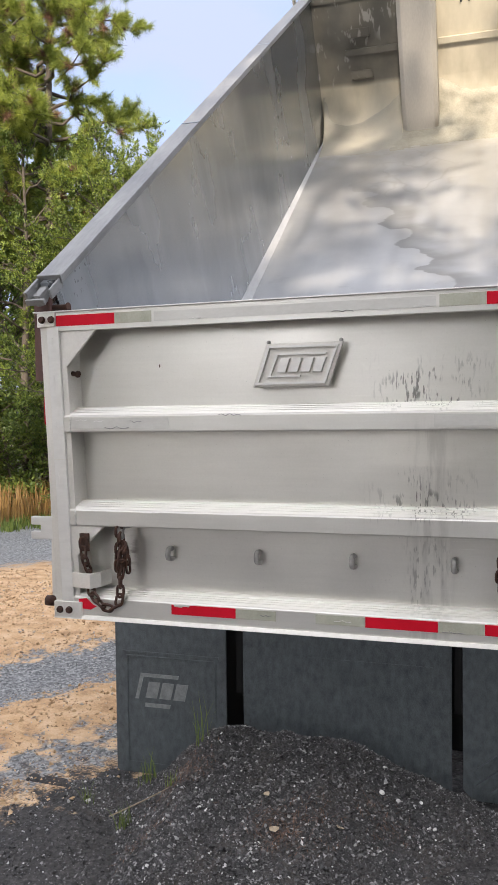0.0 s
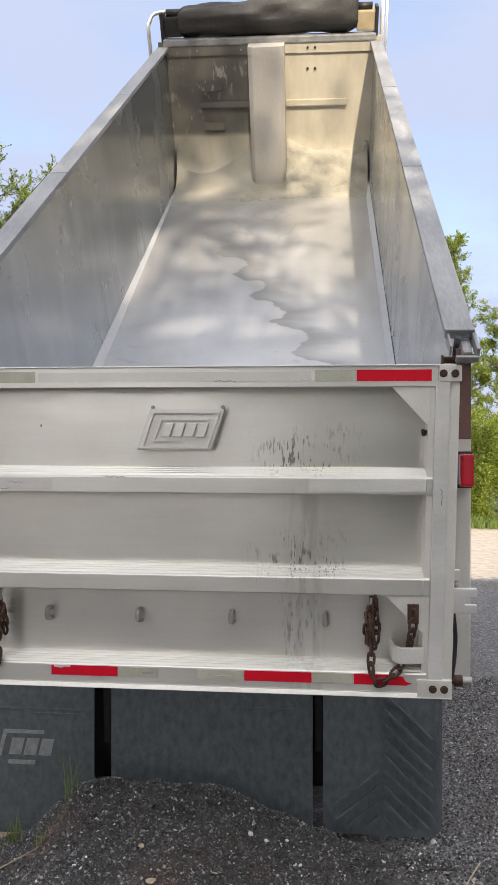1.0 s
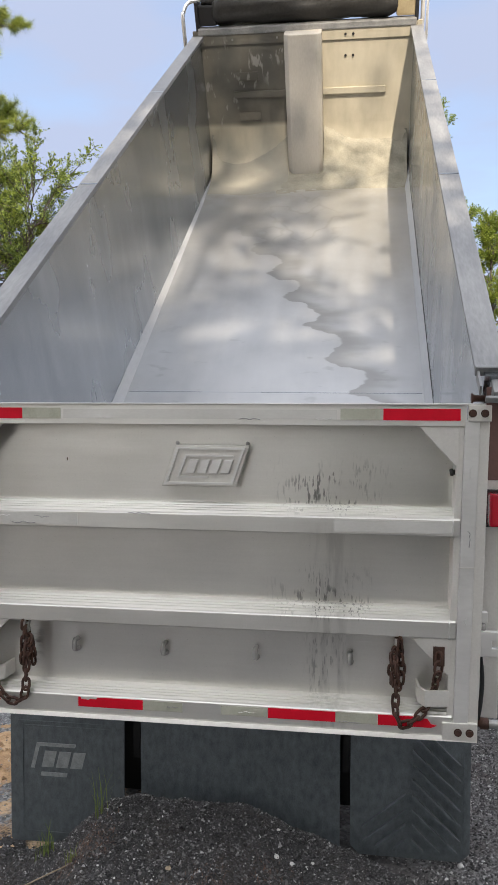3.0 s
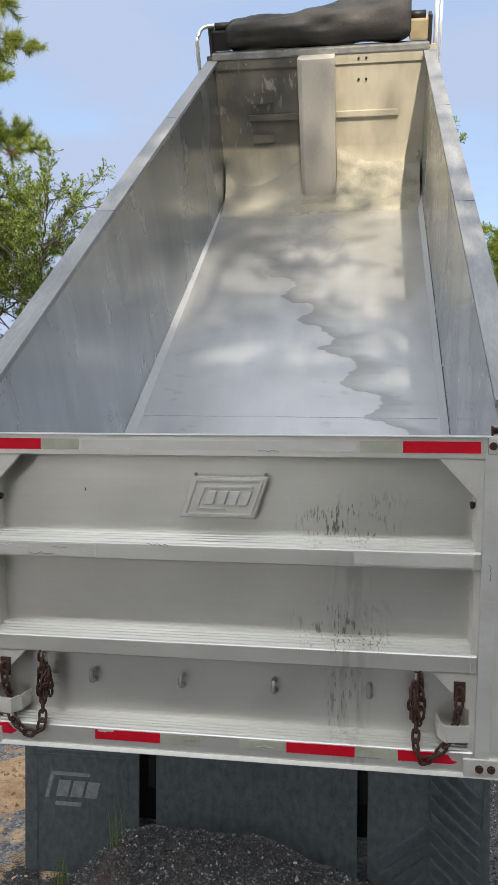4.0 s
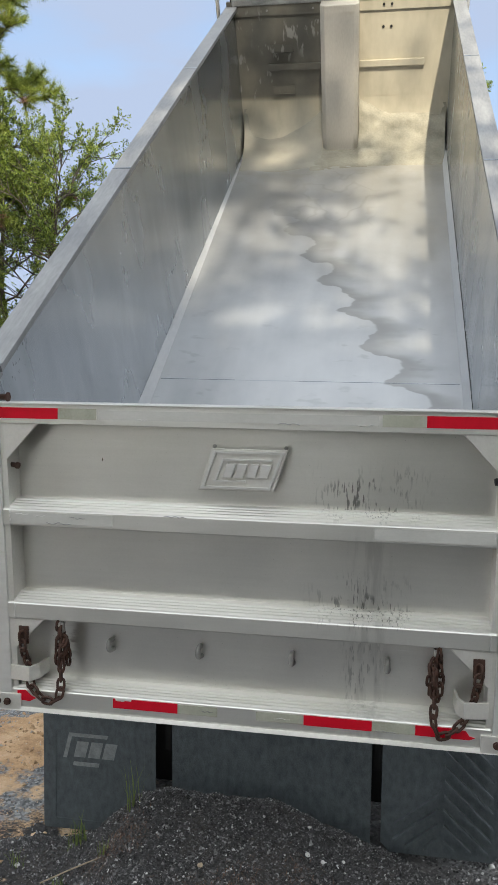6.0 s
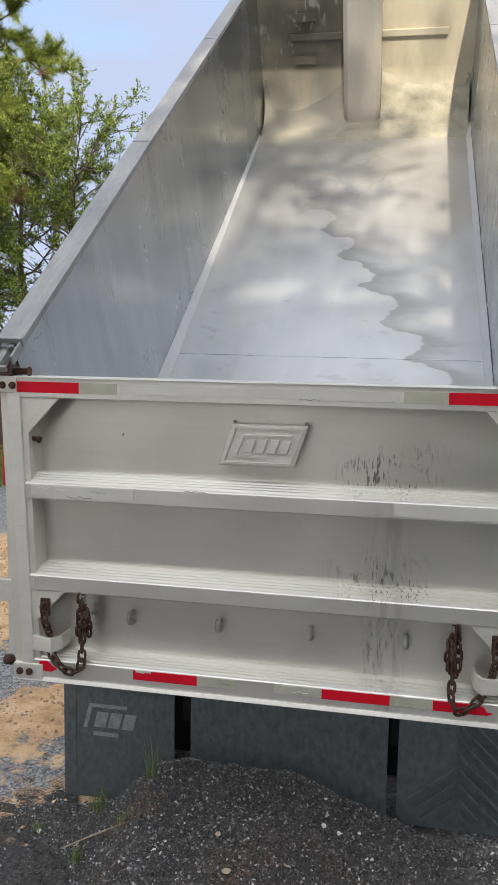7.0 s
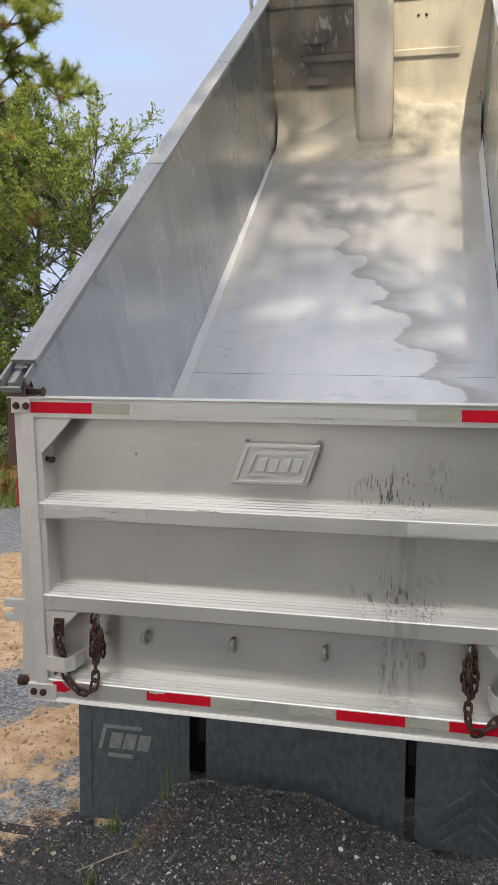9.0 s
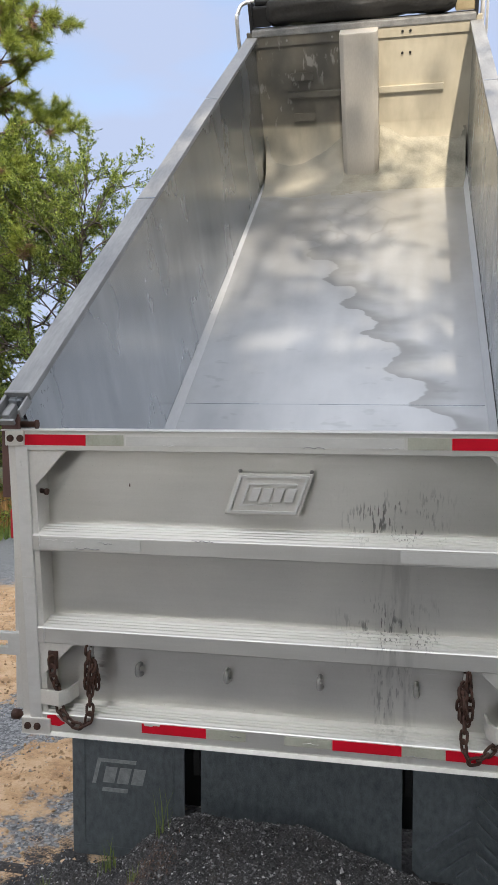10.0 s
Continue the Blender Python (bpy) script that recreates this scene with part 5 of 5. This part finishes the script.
def leaf_cloud(centres, radii, per, size, rng, flat=0.5):
    """Leaf quads (as folded diamonds) scattered in clumps."""
    n = len(centres) * per
    c = np.repeat(centres, per, 0) + rng.normal(0, 1, (n, 3)) * np.repeat(radii, per)[:, None] * np.array((0.55, 0.55, 0.42))
    u = rng.normal(0, 1, (n, 3))
    u /= np.linalg.norm(u, axis=1)[:, None]
    w = rng.normal(0, 1, (n, 3)) + np.array((0, 0, 1.2))
    w = np.cross(u, w)
    w /= np.linalg.norm(w, axis=1)[:, None] + 1e-6
    s = size * rng.uniform(0.6, 1.3, (n, 1))
    v = np.stack([c - u * s, c + w * s * flat, c + u * s, c - w * s * flat], 1).reshape(-1, 3)
    return v, np.arange(4 * n).reshape(n, 4)


def limb_path(base, tip, rng, wob):
    base, tip = np.array(base, float), np.array(tip, float)
    d = np.linalg.norm(tip - base)
    return [tuple(base + (tip - base) * t + rng.normal(0, wob * d, 3) * math.sin(math.pi * t)) for t in np.linspace(0, 1, 6)]


def tree_parts(seed, height, spread_r, leaf, count, per, low=0.2):
    """Trunk mesh with limbs and a crown mesh of leaf clumps round the limbs' outer parts; base at the origin."""
    rng = np.random.default_rng(seed)
    bm = bmesh.new()
    trunk = limb_path((0, 0, -0.1), (rng.normal(0, 0.3), rng.normal(0, 0.3), height * 0.9), rng, 0.02)
    tube(trunk, [height * 0.017 * (1 - 0.85 * k / 5) for k in range(6)], 8, bm)
    centres, radii = [], []
    for k in range(count):
        t = low + (1 - low) * (k + rng.random()) / count
        z = height * 0.9 * t
        reach = spread_r * math.sin(math.pi * min(1, 0.16 + 0.84 * (1 - (t - low) / (1 - low) * 0.86))) * rng.uniform(0.55, 1.1)
        a = k * 2.4 + rng.normal(0, 0.4)
        base = np.array(trunk[min(5, int(t * 5))])
        base = np.array((base[0], base[1], z))
        tip = base + np.array((math.cos(a) * reach, math.sin(a) * reach, reach * rng.uniform(0.15, 0.75)))
        path = limb_path(base, tip, rng, 0.05)
        tube(path, [height * 0.0055 * (1 - 0.8 * j / 5) for j in range(6)], 5, bm)
        for j in range(2, 6):
            for _ in range(2):
                centres.append(np.array(path[j]) + rng.normal(0, 0.10 * spread_r, 3))
                radii.append(spread_r * rng.uniform(0.10, 0.20))
    me = bpy.data.meshes.new("trunk")
    bmesh.ops.recalc_face_normals(bm, faces=bm.faces)
    bm.to_mesh(me)
    bm.free()
    me.materials.append(BARK)
    v, f = leaf_cloud(np.array(centres), np.array(radii), per, leaf, rng)
    return me, v, f


def tree(name, at, seed, height, spread_r, leaf, count, per, mat, label, low=0.2, turn=0.0):
    t = thing(name, at, label, "tree")
    trunk, v, f = tree_parts(seed, height, spread_r, leaf, count, per, low)
    m = Matrix.Translation(at) @ Matrix.Rotation(turn, 4, "Z")
    part("trunk", trunk, None, t, "", m)
    part("crown", from_arrays("crown", v, f, mat), None, t, "", m)
    return t


def unit(v):
    return v / (np.linalg.norm(v, axis=-1, keepdims=True) + 1e-9)


def feather_tree(name, at, seed, height, reach, mat, label, limbs=34, low=0.12, leaf=0.075, lean=(0.0, 0.0), twigs=11, dense=12):
    """A broadleaf tree: tapered trunk, rising limbs, side branches and leafy twigs whose narrow leaves sit in sprays."""
    rng = np.random.default_rng(seed)
    t = thing(name, at, label, "tree")
    bm = bmesh.new()
    trunk = np.array(limb_path((0, 0, -0.1), (lean[0], lean[1], height * 0.93), rng, 0.015))
    tube([tuple(p) for p in trunk], [height * 0.016 * (1 - 0.88 * k / 5) for k in range(6)], 8, bm)
    tips, ways, lengths = [], [], []
    for k in range(limbs):
        u = low + (1 - low) * (k + rng.random()) / limbs
        f = u * 5
        i = min(4, int(f))
        base = trunk[i] + (trunk[i + 1] - trunk[i]) * (f - i)
        v = (u - low) / (1 - low)
        out = reach * (0.35 + 0.65 * math.sin(math.pi * min(1.0, 0.25 + 0.75 * v))) * (1.0 - 0.55 * v ** 2) * rng.uniform(0.6, 1.1)
        a = k * 2.4 + rng.normal(0, 0.4)
        tip = base + np.array((math.cos(a) * out, math.sin(a) * out, out * rng.uniform(0.25, 0.6) + 0.55 * v))
        path = np.array(limb_path(base, tip, rng, 0.05))
        tube([tuple(p) for p in path], [height * 0.0036 * (1 - 0.8 * j / 5) for j in range(6)], 5, bm)
        for _ in range(8):
            w = rng.uniform(0.25, 1.0) * 5
            j = min(4, int(w))
            start = path[j] + (path[j + 1] - path[j]) * (w - j)
            way = unit(unit(path[j + 1] - path[j]) + rng.normal(0, 0.62, 3) + np.array((0, 0, 0.18)))
            ln = reach * rng.uniform(0.16, 0.34)
            tube([tuple(start), tuple(start + way * ln * 0.5 + rng.normal(0, 0.02, 3)), tuple(start + way * ln)], [height * 0.0016, height * 0.0012, height * 0.0006], 3, bm, False)
            for g in rng.uniform(0.45, 1.0, twigs):
                tips.append(start + way * ln * g)
                ways.append(unit(way * 0.7 + rng.normal(0, 0.5, 3) + np.array((0, 0, 0.12))))
                lengths.append(rng.uniform(0.13, 0.30))
    me = bpy.data.meshes.new("trunk")
    bmesh.ops.recalc_face_normals(bm, faces=bm.faces)
    bm.to_mesh(me)
    bm.free()
    me.materials.append(BARK)
    o, w, ln = np.array(tips), np.array(ways), np.array(lengths)
    n = len(o)
    side = unit(np.cross(w, rng.normal(0, 1, (n, 3))))
    step = (np.arange(dense) + 0.6) / dense
    hand = np.where(np.arange(dense) % 2, 1.0, -1.0)
    root = o[:, None] + w[:, None] * (ln[:, None] * step)[..., None]
    root[..., 2] -= 0.10 * (ln[:, None] * step) ** 2 * 4
    way = unit(w[:, None] * 0.75 + side[:, None] * hand[None, :, None] * 0.75 + rng.normal(0, 0.28, (n, dense, 3)))
    face = unit(np.cross(way, rng.normal(0, 0.5, (n, dense, 3)) + np.array((0, 0, 1.0))))
    size = leaf * rng.uniform(0.6, 1.25, (n, dense, 1))
    v = np.stack([root, root + way * size * 0.5 + face * size * 0.22, root + way * size, root + way * size * 0.5 - face * size * 0.22], 2).reshape(-1, 3)
    m = Matrix.Translation(at)
    part("trunk", me, None, t, "", m)
    part("crown", from_arrays("crown", v, np.arange(len(v)).reshape(-1, 4), mat), None, t, "", m)
    return t


def pine(at, seed, height, label, reach=0.2, bare=0.35):
    """A pine: bare lower trunk, level limbs that fork into branchlets with round tufts of long needles."""
    rng = np.random.default_rng(seed)
    t = thing("pine_tree", at, label, "tree")
    bm = bmesh.new()
    trunk = limb_path((0, 0, -0.1), (0.3, 0.1, height), rng, 0.01)
    tube(trunk, [height * 0.013 * (1 - 0.9 * k / 5) for k in range(6)], 8, bm)
    tufts, out_way = [], []
    for k in range(64):
        tt = bare + (0.99 - bare) * (k + rng.random()) / 64
        far = height * reach * (1.1 - tt) ** 0.6 * rng.uniform(0.65, 1.15)
        a = k * 2.4 + rng.normal(0, 0.4)
        base = np.array((trunk[3][0] * tt, trunk[3][1] * tt, height * tt))
        tip = base + np.array((math.cos(a) * far, math.sin(a) * far, far * rng.uniform(-0.15, 0.3)))
        path = np.array(limb_path(base, tip, rng, 0.06))
        tube([tuple(p) for p in path], [height * 0.0035 * (1 - 0.8 * j / 5) for j in range(6)], 5, bm)
        for j in range(2, 6):
            for _ in range(8):
                way = unit(unit(path[j] - path[j - 1]) + rng.normal(0, 0.6, 3) + np.array((0, 0, 0.25)))
                end = path[j] + way * rng.uniform(0.2, 0.5)
                tube([tuple(path[j]), tuple(end)], [height * 0.0012, height * 0.0007], 3, bm, False)
                tufts.append(end)
                out_way.append(way)
    me = bpy.data.meshes.new("trunk")
    bmesh.ops.recalc_face_normals(bm, faces=bm.faces)
    bm.to_mesh(me)
    bm.free()
    me.materials.append(BARK)
    o, w = np.array(tufts), np.array(out_way)
    per = 150
    back = rng.uniform(0, 0.30, (len(o), per, 1))
    c = (o[:, None] - w[:, None] * back + rng.normal(0, 0.02, (len(o), per, 3))).reshape(-1, 3)
    d = unit((w[:, None] * 0.8 + rng.normal(0, 0.75, (len(o), per, 3))).reshape(-1, 3))
    n = len(c)
    f = unit(np.cross(d, rng.normal(0, 1, (n, 3))))
    ln = rng.uniform(0.13, 0.24, (n, 1))
    v = np.stack([c - f * 0.005, c + f * 0.005, c + d * ln], 1).reshape(-1, 3)
    dry = np.repeat(rng.random(len(o)) < 0.12, per)
    faces = np.arange(3 * n).reshape(n, 3)
    me_crown = from_arrays("crown", v, faces, NEEDLE)
    me_crown.materials.append(NEEDLE_DRY)
    me_crown.polygons.foreach_set("material_index", dry.astype(np.int32))
    m = Matrix.Translation(at)
    part("trunk", me, None, t, "", m)
    part("crown", me_crown, None, t, "", m)
    return t


G = GROUND
feather_tree("leafy_tree", (-6.6, 12.6, G), 3, 6.9, 3.8, LEAF_SUN, "leafy yellow-green tree with feathery sprays beside the yard", 50, 0.05, 0.058, (0.3, 0.0), 20, 15)
feather_tree("leafy_tree", (-7.9, 13.4, G), 10, 8.2, 2.4, LEAF_SUN, "leafy green tree beside the yard", 40, 0.05, 0.060, (0, 0), 18, 14)
feather_tree("leafy_tree", (-9.7, 13.0, G), 4, 9.0, 2.4, LEAF, "dark green leafy tree beside the yard", 34, 0.05, 0.062, (0, 0), 16, 13)
feather_tree("leafy_tree", (-11.6, 14.4, G), 5, 9.4, 2.9, LEAF, "dark green leafy tree beside the yard", 44, 0.06, 0.10, (0, 0), 11, 11)
feather_tree("leafy_tree", (-14.4, 12.6, G), 6, 10.5, 3.2, LEAF, "dark green leafy tree beside the yard", 44, 0.05, 0.11, (0, 0), 10, 10)
pine((-9.6, 13.7, G), 7, 14.5, "tall pine with tufts of yellow-green and brown needles", 0.25, 0.40)
pine((-12.9, 14.6, G), 8, 17.5, "tall pine with tufts of yellow-green and brown needles", 0.2, 0.35)

feather_tree("leafy_tree", (2.35, 20.5, G), 12, 11.6, 1.5, LEAF_LIGHT, "tall slender sunlit tree beyond the road", 44, 0.2, 0.07, (0, 0), 13, 13)
feather_tree("leafy_tree", (4.15, 20.9, G), 13, 8.2, 1.25, LEAF_LIGHT, "sunlit yellow-green tree beyond the road", 44, 0.1, 0.07, (0, 0), 13, 13)
feather_tree("leafy_tree", (6.3, 21.6, G), 14, 6.4, 1.9, LEAF_LIGHT, "sunlit yellow-green tree beyond the road", 44, 0.06, 0.07, (0, 0), 13, 13)
for k, x in enumerate((4.6, 6.8, 9.0, 11.2, 13.4)):
    tree("bush", (x, 18.8 + 0.5 * math.sin(k * 2.0), G), 30 + k, 2.7, 1.5, 0.036, 34, 120, LEAF_LIGHT, "bright green bush at the far side of the road", 0.02, k)
for k in range(6):
    tree("bush", (-9.4 - 1.5 * k, 12.2 + 0.9 * math.sin(k * 1.7) + 0.35 * k, G), 40 + k, 2.6, 1.4, 0.05, 26, 45, LEAF, "dark green brush below the trees", 0.02, k)

# wood behind the camera that shades the yard, and the wood all round
shade = tree("shade_tree", (-19.0, 4.0, G), 50, 21.0, 5.0, 0.22, 60, 38, LEAF, "tall leafy tree that shades the yard", 0.12)
# copies wide of the sun's path behind the camera are added to block sky
for x, y, turn, sc in ((0.97, -33.28, 5.96, 0.72), (-0.06, -20.17, 4.75, 0.88), (-13.5, -18.0, 2.0, 0.9), (18.5, -17.0, 0.6, 1.25), (21.0, -15.0, 1.0, 0.75), (24.0, -6.0, 5.0, 0.7), (26.0, 5.0, 1.7, 0.6), (26.0, 16.0, 3.4, 0.6), (-18.0, 15.0, 5.1, 0.55), (-15.0, 22.0, 0.5, 0.55), (18.0, 28.0, 2.2, 0.6), (-8.0, 30.0, 3.9, 0.5)):
    copy_thing(shade, Matrix.Translation((x, y, G)) @ Matrix.Rotation(turn, 4, "Z") @ Matrix.Diagonal((sc, sc, sc, 1)))
low = tree("leafy_tree", (-9.0, -15.0, G), 60, 7.0, 3.0, 0.15, 44, 40, LEAF, "unseen leafy tree at the edge of the yard, added to dapple sun and block low sky", 0.03)
# unseen trees, set to break up the sun and block low sky
for x, y, turn, sc in ((-4.0, -16.0, 0.0, 0.6), (2.6, -12.8, 2.0, 0.86), (2.76, -14.32, 4.15, 1.41), (3.75, -15.54, 4.19, 1.28), (4.86, -17.61, 4.87, 1.11), (8.5, -16.0, 3.9, 1.05), (11.0, -15.0, 5.2, 1.0), (16.0, -12.0, 6.5, 1.0), (-14.0, -11.0, 7.8, 1.0), (19.0, -6.0, 9.1, 1.0), (-17.0, -6.0, 10.4, 1.0)):
    copy_thing(low, Matrix.Translation((x, y, G)) @ Matrix.Rotation(turn, 4, "Z") @ Matrix.Diagonal((sc, sc, sc, 1)))
